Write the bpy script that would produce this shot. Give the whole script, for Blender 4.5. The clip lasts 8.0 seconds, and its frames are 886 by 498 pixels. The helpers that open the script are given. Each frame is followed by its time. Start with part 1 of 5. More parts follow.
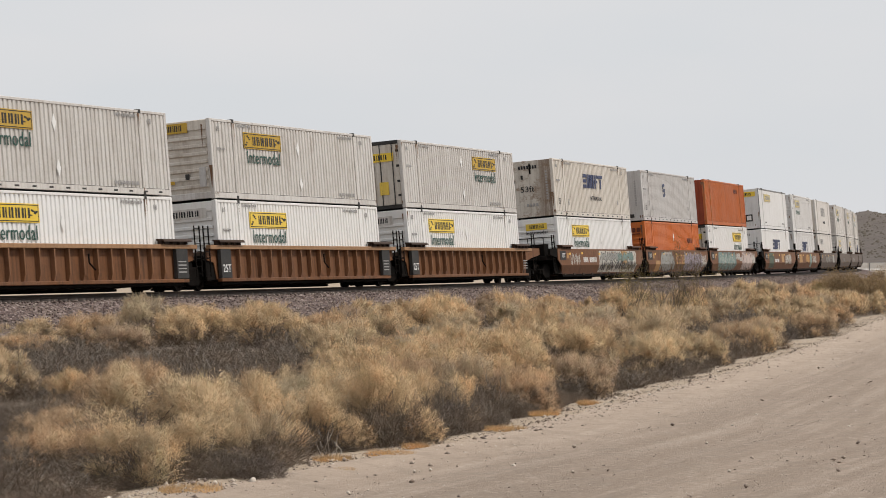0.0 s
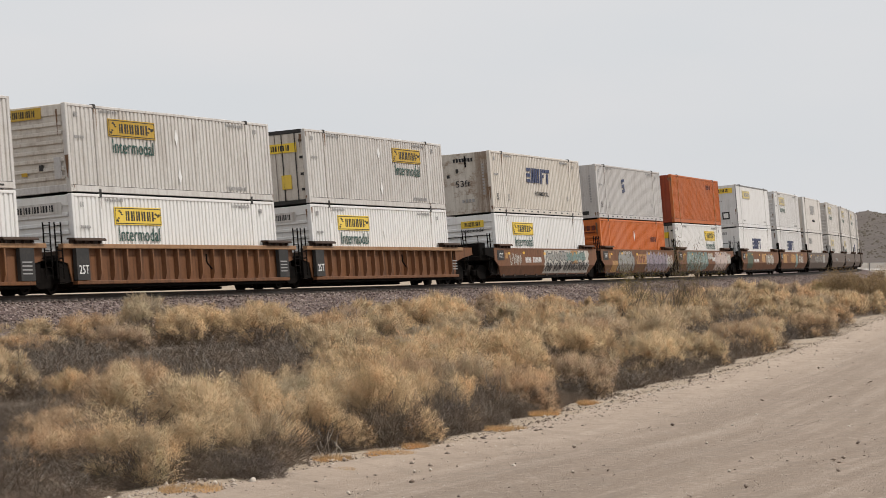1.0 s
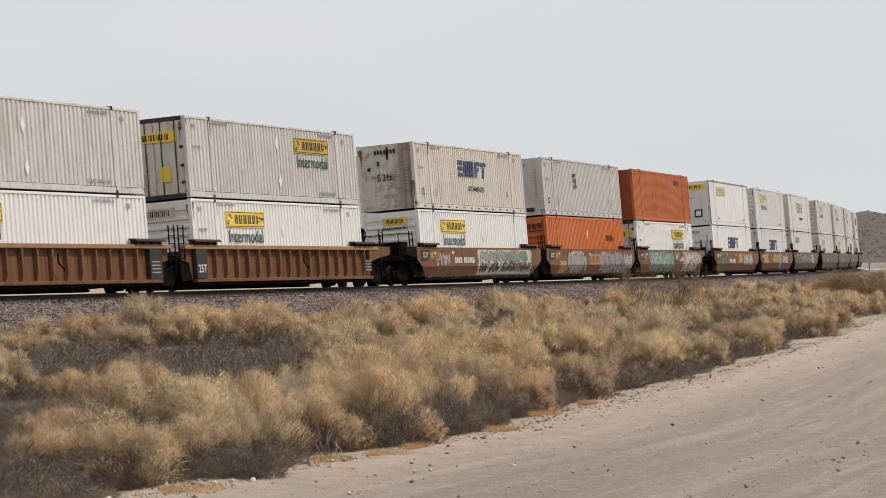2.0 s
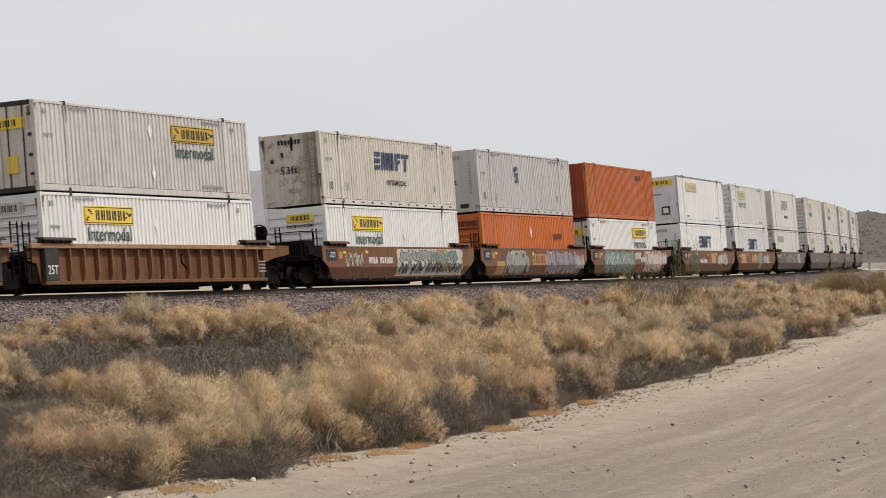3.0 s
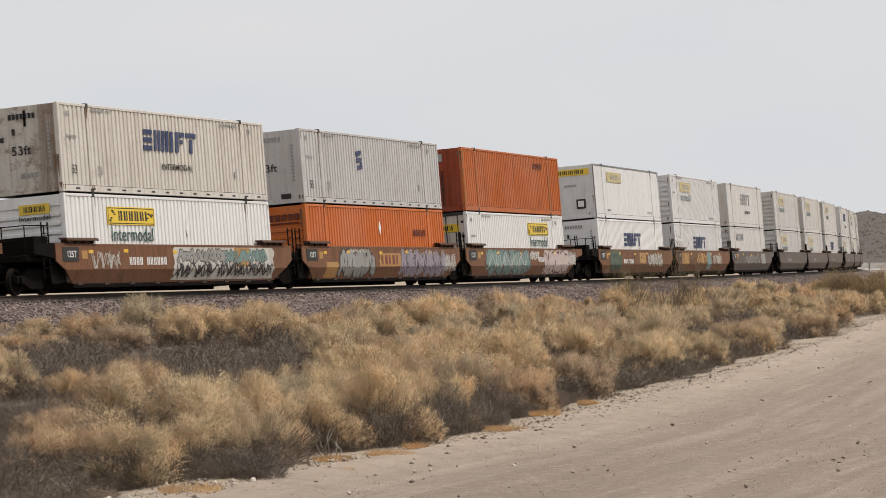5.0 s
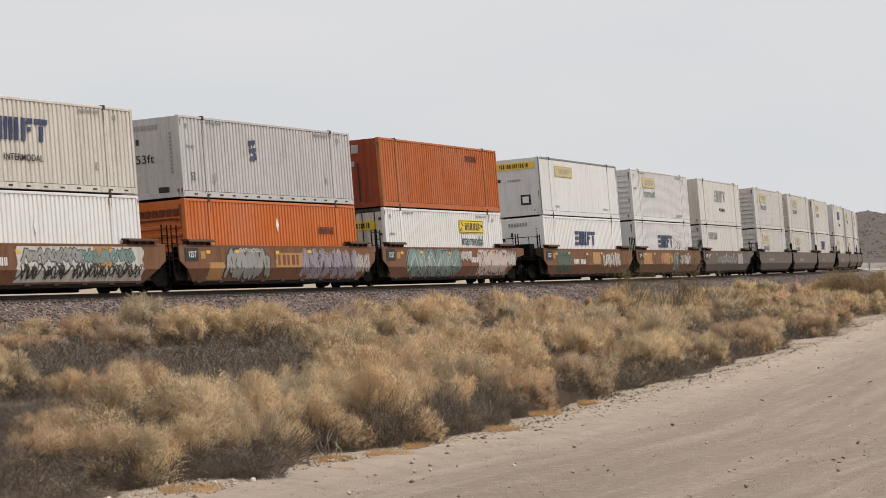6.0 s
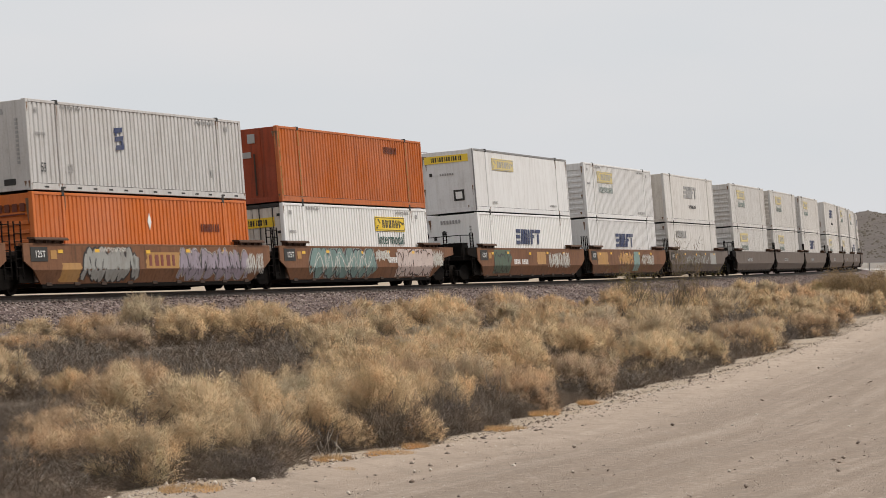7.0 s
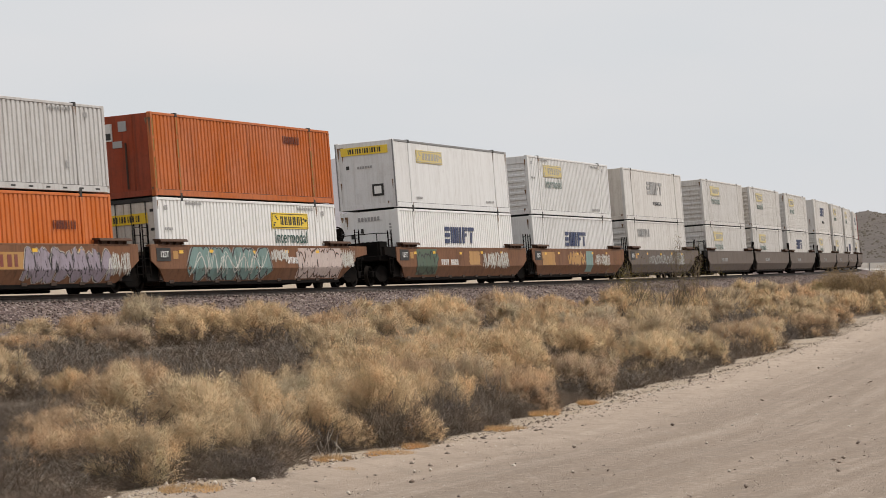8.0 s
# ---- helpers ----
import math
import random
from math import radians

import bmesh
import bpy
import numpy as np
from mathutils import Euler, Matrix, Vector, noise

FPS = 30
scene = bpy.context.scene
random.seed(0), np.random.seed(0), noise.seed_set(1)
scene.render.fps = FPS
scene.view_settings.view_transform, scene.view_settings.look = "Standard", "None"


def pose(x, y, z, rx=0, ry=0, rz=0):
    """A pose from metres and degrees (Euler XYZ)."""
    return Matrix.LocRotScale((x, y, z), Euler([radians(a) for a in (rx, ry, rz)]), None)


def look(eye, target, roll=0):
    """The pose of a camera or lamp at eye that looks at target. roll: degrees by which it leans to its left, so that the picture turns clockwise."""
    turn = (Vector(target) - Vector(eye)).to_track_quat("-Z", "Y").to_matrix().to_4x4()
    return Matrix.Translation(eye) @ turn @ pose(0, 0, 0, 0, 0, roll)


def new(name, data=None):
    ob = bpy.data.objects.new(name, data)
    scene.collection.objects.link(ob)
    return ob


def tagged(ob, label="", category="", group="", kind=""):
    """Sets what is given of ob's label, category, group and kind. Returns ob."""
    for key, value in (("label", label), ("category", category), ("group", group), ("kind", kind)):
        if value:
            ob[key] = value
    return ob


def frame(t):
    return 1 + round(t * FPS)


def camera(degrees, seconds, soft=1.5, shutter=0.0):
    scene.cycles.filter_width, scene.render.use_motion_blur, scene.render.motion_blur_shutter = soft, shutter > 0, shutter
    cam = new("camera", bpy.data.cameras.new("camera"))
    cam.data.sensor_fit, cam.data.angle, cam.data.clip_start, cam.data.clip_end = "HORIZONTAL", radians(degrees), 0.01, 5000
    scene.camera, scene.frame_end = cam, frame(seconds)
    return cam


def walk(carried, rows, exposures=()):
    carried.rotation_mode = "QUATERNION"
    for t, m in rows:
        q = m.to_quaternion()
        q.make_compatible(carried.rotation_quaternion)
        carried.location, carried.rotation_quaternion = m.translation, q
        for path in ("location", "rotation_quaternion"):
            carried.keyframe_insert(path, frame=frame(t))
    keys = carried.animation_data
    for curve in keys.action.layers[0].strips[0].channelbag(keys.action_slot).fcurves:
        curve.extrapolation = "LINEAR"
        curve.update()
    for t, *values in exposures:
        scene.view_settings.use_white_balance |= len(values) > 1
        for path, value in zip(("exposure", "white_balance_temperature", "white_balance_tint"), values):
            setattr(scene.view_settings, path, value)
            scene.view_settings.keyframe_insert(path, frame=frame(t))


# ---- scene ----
EYE = (0.0, 0.0, 1.0287)
PITCH = radians(0.2713)
cam = camera(17.886, 8.0, soft=0.75, shutter=0.15)
STAND = look(EYE, (0, 100 * math.cos(PITCH), EYE[2] + 100 * math.sin(PITCH)), -0.2856)
walk(cam, [(0.0, STAND), (8.0, STAND)], exposures=[(0.0, 0.0), (8.0, 0.0)])

# ---- world and sun ----
world = bpy.data.worlds.new("hazy_sky")
scene.world = world
world.use_nodes = True
wt = world.node_tree
wt.nodes.clear()
w_out = wt.nodes.new("ShaderNodeOutputWorld")
w_bg = wt.nodes.new("ShaderNodeBackground")
w_sky = wt.nodes.new("ShaderNodeTexSky")
w_sky.sky_type = "NISHITA"
w_sky.sun_disc = False
SUN_EL, SUN_AZ = radians(60), radians(98)       # azimuth clockwise from +y
w_sky.sun_elevation, w_sky.sun_rotation = SUN_EL, SUN_AZ
w_sky.dust_density, w_sky.air_density = 4.0, 1.0
w_scale = wt.nodes.new("ShaderNodeMixRGB")
w_scale.blend_type = "MULTIPLY"
w_scale.inputs[0].default_value = 1.0
w_scale.inputs[2].default_value = (0.07, 0.07, 0.07, 1)
# thin high cloud over the whole sky
w_co = wt.nodes.new("ShaderNodeTexCoord")
w_map = wt.nodes.new("ShaderNodeMapping")
w_map.inputs["Scale"].default_value = (2.2, 2.2, 7.0)
w_noise = wt.nodes.new("ShaderNodeTexNoise")
w_noise.inputs["Scale"].default_value = 1.6
w_noise.inputs["Detail"].default_value = 4
w_ramp = wt.nodes.new("ShaderNodeValToRGB")
w_ramp.color_ramp.elements[0].position, w_ramp.color_ramp.elements[0].color = 0.30, (0.70, 0.735, 0.77, 1)
w_ramp.color_ramp.elements[1].position, w_ramp.color_ramp.elements[1].color = 0.68, (0.80, 0.79, 0.80, 1)
w_mix = wt.nodes.new("ShaderNodeMixRGB")
w_mix.inputs[0].default_value = 0.9
wt.links.new(w_co.outputs["Generated"], w_map.inputs[0])
wt.links.new(w_map.outputs[0], w_noise.inputs["Vector"])
wt.links.new(w_noise.outputs["Fac"], w_ramp.inputs[0])
wt.links.new(w_sky.outputs[0], w_scale.inputs[1])
wt.links.new(w_scale.outputs[0], w_mix.inputs[1])
wt.links.new(w_ramp.outputs[0], w_mix.inputs[2])
wt.links.new(w_mix.outputs[0], w_bg.inputs[0])
wt.links.new(w_bg.outputs[0], w_out.inputs[0])
w_bg.inputs[1].default_value = 1.0

sun_data = bpy.data.lights.new("sun", "SUN")
sun_data.energy, sun_data.angle, sun_data.color = 2.9, radians(5), (1.0, 0.95, 0.885)
sun = new("sun", sun_data)
SUN_DIR = Vector((math.sin(SUN_AZ) * math.cos(SUN_EL), math.cos(SUN_AZ) * math.cos(SUN_EL), math.sin(SUN_EL)))
sun.matrix_world = look(SUN_DIR * 50, (0, 0, 0))


# ---- materials ----
def material(name, color, rough=0.8, metal=0.0):
    m = bpy.data.materials.new(name)
    m.use_nodes = True
    b = m.node_tree.nodes["Principled BSDF"]
    b.inputs["Base Color"].default_value = (*color, 1)
    b.inputs["Roughness"].default_value = rough
    b.inputs["Metallic"].default_value = metal
    b.inputs["Specular IOR Level"].default_value = 0.3
    return m


def nodes_of(m):
    return m.node_tree.nodes, m.node_tree.links, m.node_tree.nodes["Principled BSDF"]


def noise_node(m, scale, detail=4.0, stretch=(1, 1, 1), rough=0.6, coords="Object", vary=0.0):
    """Noise in the thing's own space; vary shifts it from object to object."""
    n, l, b = nodes_of(m)
    co = n.new("ShaderNodeTexCoord")
    mp = n.new("ShaderNodeMapping")
    mp.inputs["Scale"].default_value = stretch
    if vary:
        info = n.new("ShaderNodeObjectInfo")
        shift = n.new("ShaderNodeMath")
        shift.operation = "MULTIPLY"
        shift.inputs[1].default_value = vary
        l.new(info.outputs["Random"], shift.inputs[0])
        l.new(shift.outputs[0], mp.inputs["Location"])
    tx = n.new("ShaderNodeTexNoise")
    tx.inputs["Scale"].default_value = scale
    tx.inputs["Detail"].default_value = detail
    tx.inputs["Roughness"].default_value = rough
    l.new(co.outputs[coords], mp.inputs[0])
    l.new(mp.outputs[0], tx.inputs["Vector"])
    return tx.outputs["Fac"]


def ramp_node(m, fac, stops):
    n, l, b = nodes_of(m)
    r = n.new("ShaderNodeValToRGB")
    els = r.color_ramp.elements
    while len(els) < len(stops):
        els.new(0.5)
    for e, (p, c) in zip(els, stops):
        e.position, e.color = p, (*c, 1)
    l.new(fac, r.inputs[0])
    return r.outputs[0]


def mix_node(m, fac, a, b, mode="MIX"):
    n, l, _ = nodes_of(m)
    x = n.new("ShaderNodeMixRGB")
    x.blend_type = mode
    for i, v in enumerate((fac, a, b)):
        if isinstance(v, (int, float)):
            x.inputs[i].default_value = v
        elif isinstance(v, tuple):
            x.inputs[i].default_value = (*v, 1)
        else:
            l.new(v, x.inputs[i])
    return x.outputs[0]


def bump_node(m, height, strength, distance):
    n, l, b = nodes_of(m)
    x = n.new("ShaderNodeBump")
    x.inputs["Strength"].default_value = strength
    x.inputs["Distance"].default_value = distance
    l.new(height, x.inputs["Height"])
    l.new(x.outputs[0], b.inputs["Normal"])


def set_color(m, out):
    n, l, b = nodes_of(m)
    l.new(out, b.inputs["Base Color"])


def painted(name, color, dirt, amount=0.5, rough=0.55, streak=True, spec=0.3, rust=0.0):
    """Weathered paint: broad fading, scuffed blotches, vertical run-off streaks, fine grime, rust runs."""
    m = material(name, color, rough)
    n, l, b = nodes_of(m)
    b.inputs["Specular IOR Level"].default_value = spec
    broad = noise_node(m, 0.35, 5, vary=31.0)
    blotch = noise_node(m, 1.3, 6, (1, 1, 0.8), 0.7, vary=53.0)
    run = noise_node(m, 1.0, 5, (6.0, 6.0, 0.35) if streak else (1.5, 1.5, 1.5), 0.7, vary=17.0)
    fine = noise_node(m, 14.0, 3)
    info = n.new("ShaderNodeObjectInfo")
    faded = tuple(min(1.0, c * 0.92 + 0.10 * max(color)) for c in color)
    c1 = mix_node(m, ramp_node(m, broad, [(0.35, (0, 0, 0)), (0.65, (1, 1, 1))]), color, faded)
    c1 = mix_node(m, ramp_node(m, blotch, [(0.50, (0, 0, 0)), (0.74, (amount * 0.55,) * 3)]), c1, dirt)
    s = ramp_node(m, run, [(0.48, (0, 0, 0)), (0.78, (amount,) * 3)])
    c2 = mix_node(m, s, c1, dirt)
    f = ramp_node(m, fine, [(0.5, (0, 0, 0)), (0.85, (amount * 0.5,) * 3)])
    c3 = mix_node(m, f, c2, dirt)
    if rust:
        drip = ramp_node(m, noise_node(m, 1.0, 6, (8.0, 8.0, 0.22), 0.75, vary=71.0), [(0.60, (0, 0, 0)), (0.74, (rust,) * 3)])
        c3 = mix_node(m, drip, c3, (0.17, 0.075, 0.03))
    hue = ramp_node(m, info.outputs["Random"], [(0.0, (0.94, 0.93, 0.92)), (0.5, (1, 0.99, 0.975)), (1.0, (1, 1, 1))])
    set_color(m, mix_node(m, 1.0, c3, hue, "MULTIPLY"))
    bump_node(m, fine, 0.15, 0.01)
    return m


WHITE = painted("white_container_paint", (0.60, 0.576, 0.548), (0.27, 0.22, 0.18), 0.65, rust=0.30)
GREYED = painted("chalky_grey_white_paint", (0.52, 0.50, 0.485), (0.25, 0.21, 0.18), 0.6, rust=0.35)
CREAM = painted("aged_white_container_paint", (0.62, 0.575, 0.515), (0.25, 0.18, 0.125), 0.6, rust=0.5)
BRIGHT = painted("fresh_white_container_paint", (0.76, 0.75, 0.735), (0.45, 0.41, 0.36), 0.35, rust=0.2)
COOL = painted("cool_white_container_paint", (0.67, 0.66, 0.65), (0.33, 0.29, 0.26), 0.45, rust=0.3)
ORANGE = painted("orange_container_paint", (0.56, 0.132, 0.012), (0.28, 0.075, 0.018), 0.5, rust=0.4)
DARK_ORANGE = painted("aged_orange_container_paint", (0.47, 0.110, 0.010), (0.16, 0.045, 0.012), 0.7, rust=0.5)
# end wall colour, darker and redder than the sides
DEEP_ORANGE = painted("deep_red_orange_end", (0.27, 0.040, 0.008), (0.08, 0.022, 0.010), 0.8, rust=0.4)
SCUFF = painted("ochre_scuffed_post", (0.27, 0.16, 0.03), (0.12, 0.06, 0.02), 0.8)
RED_BOX = painted("dark_red_container_paint", (0.20, 0.022, 0.022), (0.09, 0.03, 0.03), 0.4)
BLACK = painted("black_running_gear", (0.007, 0.006, 0.0055), (0.025, 0.017, 0.012), 0.35, 0.9, False, 0.06)
TRIM = painted("grey_corner_trim", (0.22, 0.22, 0.22), (0.12, 0.1, 0.09), 0.5)
SEAM = painted("dark_sealed_corner_steel", (0.032, 0.031, 0.03), (0.12, 0.1, 0.085), 0.35, 0.7, False)
# ribbed car: sun on the ribs and shade on the plate go into two browns
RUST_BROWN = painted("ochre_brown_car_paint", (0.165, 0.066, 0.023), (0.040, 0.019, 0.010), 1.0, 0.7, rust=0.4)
LIT_RIB_BROWN = painted("sunlit_rib_paint", (0.22, 0.098, 0.040), (0.07, 0.032, 0.016), 0.85, 0.7)
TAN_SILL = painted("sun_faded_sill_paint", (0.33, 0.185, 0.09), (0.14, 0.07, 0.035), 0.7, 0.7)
CHOC = painted("red_brown_car_paint", (0.185, 0.080, 0.036), (0.060, 0.030, 0.016), 0.95, 0.7, rust=0.3)
GREY_CAR = painted("grey_brown_car_paint", (0.135, 0.105, 0.086), (0.055, 0.040, 0.032), 0.8, 0.7, rust=0.4)
GUIDE = painted("dull_brown_guide_steel", (0.085, 0.042, 0.024), (0.035, 0.022, 0.015), 0.8, 0.8)
LOWER_DARK = painted("grimy_lower_side", (0.055, 0.034, 0.024), (0.03, 0.022, 0.018), 0.5, 0.8)
AGED_YELLOW = painted("weathered_yellow_decal", (0.50, 0.31, 0.022), (0.26, 0.17, 0.06), 0.6, 0.6)
YELLOW = painted("yellow_decal", (0.76, 0.52, 0.02), (0.5, 0.36, 0.1), 0.35, 0.5)
FADED_YELLOW = painted("faded_yellow_decal", (0.56, 0.44, 0.16), (0.5, 0.46, 0.36), 0.6, 0.6)
FADED_GREEN = painted("faded_green_lettering", (0.14, 0.19, 0.17), (0.5, 0.5, 0.46), 0.6)
GREEN_INK = painted("green_lettering", (0.010, 0.062, 0.048), (0.4, 0.4, 0.36), 0.3)
BLACK_INK = material("black_lettering", (0.02, 0.02, 0.022), 0.5)
NAVY_INK = painted("navy_lettering", (0.02, 0.033, 0.10), (0.3, 0.28, 0.25), 0.4)
GREY_INK = material("faded_grey_lettering", (0.33, 0.32, 0.31), 0.6)
WHITE_INK = material("white_lettering", (0.75, 0.74, 0.72), 0.6)
DARK_RED_INK = material("brown_lettering", (0.13, 0.035, 0.02), 0.6)



def stained_end():
    """Cream end wall with rust runs along one post and below the fittings."""
    m = painted("stained_cream_end", (0.56, 0.52, 0.46), (0.2, 0.15, 0.10), 0.6)
    n, l, b = nodes_of(m)
    prior = b.inputs["Base Color"].links[0].from_socket
    co = n.new("ShaderNodeTexCoord")
    sep = n.new("ShaderNodeSeparateXYZ")
    l.new(co.outputs["Object"], sep.inputs[0])
    where = n.new("ShaderNodeMapRange")
    where.inputs["From Min"].default_value, where.inputs["From Max"].default_value = -0.25, -0.75
    l.new(sep.outputs["Y"], where.inputs["Value"])
    run = noise_node(m, 1.0, 6, (7, 7, 0.55), 0.75)
    blot = noise_node(m, 2.2, 5, (1, 1, 1.4), 0.7)
    a = mix_node(m, 1.0, ramp_node(m, run, [(0.30, (0, 0, 0)), (0.52, (1, 1, 1))]), where.outputs[0], "MULTIPLY")
    c1 = mix_node(m, mix_node(m, 1.0, a, (0.75, 0.75, 0.75), "MULTIPLY"), prior, (0.15, 0.09, 0.052))
    c2 = mix_node(m, ramp_node(m, blot, [(0.52, (0, 0, 0)), (0.66, (0.8,) * 3)]), c1, (0.20, 0.125, 0.075))
    set_color(m, c2)
    return m


DOOR_DIRT = stained_end()
RUST_STAIN = painted("rust_stain", (0.15, 0.075, 0.035), (0.28, 0.2, 0.13), 0.8)
SPRAY_WHITE = painted("sprayed_white", (0.55, 0.53, 0.48), (0.2, 0.13, 0.09), 0.7)
SPRAY_GREY = painted("sprayed_grey", (0.30, 0.30, 0.28), (0.12, 0.08, 0.06), 0.6)
SPRAY_TEAL = painted("sprayed_teal", (0.17, 0.27, 0.25), (0.1, 0.09, 0.07), 0.6)
SPRAY_LILAC = painted("sprayed_lilac", (0.31, 0.26, 0.31), (0.1, 0.07, 0.06), 0.6)
SPRAY_PINK = painted("sprayed_pale_pink", (0.52, 0.42, 0.38), (0.2, 0.12, 0.09), 0.6)
SPRAY_OCHRE = painted("sprayed_ochre", (0.42, 0.22, 0.06), (0.2, 0.1, 0.04), 0.6)
SPRAY_DARK = painted("sprayed_black", (0.03, 0.028, 0.03), (0.1, 0.07, 0.05), 0.5)
SPRAY_GREEN = painted("sprayed_dark_green", (0.08, 0.12, 0.08), (0.1, 0.07, 0.05), 0.6)
SPRAY_RED = painted("faded_red_mark", (0.20, 0.05, 0.035), (0.1, 0.06, 0.04), 0.5)
REFLECT = material("yellow_reflector", (0.72, 0.42, 0.04), 0.4)
STEEL = painted("rail_steel", (0.045, 0.033, 0.027), (0.09, 0.055, 0.035), 0.6, 0.6, False)
RAIL_TOP = material("polished_rail_head", (0.30, 0.28, 0.27), 0.35, 0.9)
TIE = painted("weathered_tie", (0.055, 0.044, 0.038), (0.03, 0.022, 0.018), 0.5, 0.9, False)


def soil(name, a, b, c, fine_scale, bump):
    m = material(name, a, 0.95)
    big = noise_node(m, 0.16, 6)
    mid = noise_node(m, 2.2, 6, rough=0.7)
    fine = noise_node(m, fine_scale, 4, rough=0.7)
    c1 = ramp_node(m, big, [(0.3, a), (0.7, b)])
    c2 = mix_node(m, ramp_node(m, mid, [(0.42, (0, 0, 0)), (0.75, (0.7,) * 3)]), c1, c)
    c3 = mix_node(m, ramp_node(m, fine, [(0.5, (0, 0, 0)), (0.72, (0.6,) * 3)]), c2, tuple(0.55 * v for v in b))
    set_color(m, c3)
    bump_node(m, fine, 0.6, bump)
    return m


SAND = soil("desert_sand", (0.36, 0.285, 0.21), (0.30, 0.235, 0.17), (0.42, 0.35, 0.27), 18, 0.03)

# ---- the line of the track ----
STEP = 0.5
S0 = -140.0
SS = np.arange(S0, 620.0, STEP)
KAP = np.where(SS < 190, 0.001064 - 2.58e-6 * SS, 0.0010)
HEAD = np.cumsum(KAP) * STEP
HEAD += radians(70.9008) - np.interp(0.0, SS, HEAD)
PX = np.cumsum(np.cos(HEAD)) * STEP
PY = np.cumsum(np.sin(HEAD)) * STEP
PX += -3.6599 - np.interp(0.0, SS, PX)
PY += 116.2572 - np.interp(0.0, SS, PY)
CANT = radians(4.5242)
SPEED = 10.873
GROUND = -1.25


def track_point(s):
    return float(np.interp(s, SS, PX)), float(np.interp(s, SS, PY)), float(np.interp(s, SS, HEAD))


def track_pose(s, half=9.85):
    """Pose of a rigid vehicle whose trucks stand at s - half and s + half."""
    ax, ay, _ = track_point(s - half)
    bx, by, _ = track_point(s + half)
    h = math.atan2(by - ay, bx - ax)
    return Matrix.Translation(((ax + bx) / 2, (ay + by) / 2, 0)) @ Matrix.Rotation(h, 4, "Z") @ Matrix.Rotation(-CANT, 4, "X")


def beside(s, off, z=0.0):
    """A point off metres to the road side of the track."""
    x, y, h = track_point(s)
    return x + off * math.sin(h), y - off * math.cos(h), z


def banked(s, off, z):
    """A point of the banked track cross-section."""
    o = off * math.cos(CANT) - z * math.sin(CANT)
    return beside(s, o, off * math.sin(CANT) + z * math.cos(CANT))


def road_edge(y):
    """x of the road's edge along the scrub."""
    return float(np.interp(y, (-60, 0, 27.4, 36.5, 54.7, 67.4, 88.0, 110.0, 150.0, 220, 400), (-36, -12.5, -2.7, 0.6, 5.1, 8.1, 12.6, 17.0, 27.5, 48, 106)))


def track_offset(x, y):
    i = int(np.argmin((PX - x) ** 2 + (PY - y) ** 2))
    return SS[i], (x - PX[i]) * math.sin(HEAD[i]) - (y - PY[i]) * math.cos(HEAD[i])


def ground_z(x, y):
    d = math.hypot(x, y)
    n = noise.noise((x * 0.35, y * 0.35, 3.1)) * 0.07 + noise.noise((x * 1.6, y * 1.6, 7.7)) * 0.025
    e = x - road_edge(y)
    if e > 0.3:
        n *= 0.3
    berm = 0.10 * math.exp(-((e - 0.1) / 0.55) ** 2) if y < 260 else 0
    return GROUND + (n + berm) * max(0.0, 1 - d / 500)


# ---- mesh helpers ----
def mesh_of(name, bm, mat, smooth=False):
    me = bpy.data.meshes.new(name)
    bmesh.ops.recalc_face_normals(bm, faces=bm.faces)
    bm.to_mesh(me)
    bm.free()
    me.materials.append(mat)
    if smooth:
        for f in me.polygons:
            f.use_smooth = True
    return me


# fine strokes and bars that stay one part
JOINED = ("rust_run", "ornament", "mark", "end_mark", "scribble", "graffiti", "graffiti_fill", "stencil", "border")


def part(name, bm, mat, parent, label="", smooth=False):
    ob = new(name, mesh_of(name, bm, mat, smooth))
    ob.parent = parent
    if label:
        tagged(ob, label)
    if name in JOINED:
        tagged(ob, kind="stuff")
    return ob


def arrays_mesh(name, verts, faces, mat):
    me = bpy.data.meshes.new(name)
    v = np.asarray(verts, dtype=np.float32).reshape(-1, 3)
    f = np.asarray(faces, dtype=np.int32)
    me.vertices.add(len(v))
    me.vertices.foreach_set("co", v.ravel())
    me.loops.add(f.size)
    me.loops.foreach_set("vertex_index", f.ravel())
    me.polygons.add(len(f))
    me.polygons.foreach_set("loop_start", np.arange(0, f.size, f.shape[1], dtype=np.int32))
    me.polygons.foreach_set("loop_total", np.full(len(f), f.shape[1], dtype=np.int32))
    me.update(calc_edges=True)
    me.materials.append(mat)
    return me


def box(bm, x0, x1, y0, y1, z0, z1):
    v = [bm.verts.new((x, y, z)) for x in (x0, x1) for y in (y0, y1) for z in (z0, z1)]
    for q in ((0, 1, 3, 2), (4, 6, 7, 5), (0, 4, 5, 1), (2, 3, 7, 6), (0, 2, 6, 4), (1, 5, 7, 3)):
        bm.faces.new([v[i] for i in q])


def bevelled(bm, width=0.02):
    bmesh.ops.bevel(bm, geom=bm.edges[:], offset=width, segments=1, affect="EDGES")
    return bm


def prism_x(bm, profile, x0, x1):
    """A closed (y, z) outline drawn out along x."""
    a = [bm.verts.new((x0, y, z)) for y, z in profile]
    b = [bm.verts.new((x1, y, z)) for y, z in profile]
    n = len(a)
    for i in range(n):
        bm.faces.new((a[i], a[(i + 1) % n], b[(i + 1) % n], b[i]))
    bm.faces.new(a)
    bm.faces.new(b[::-1])


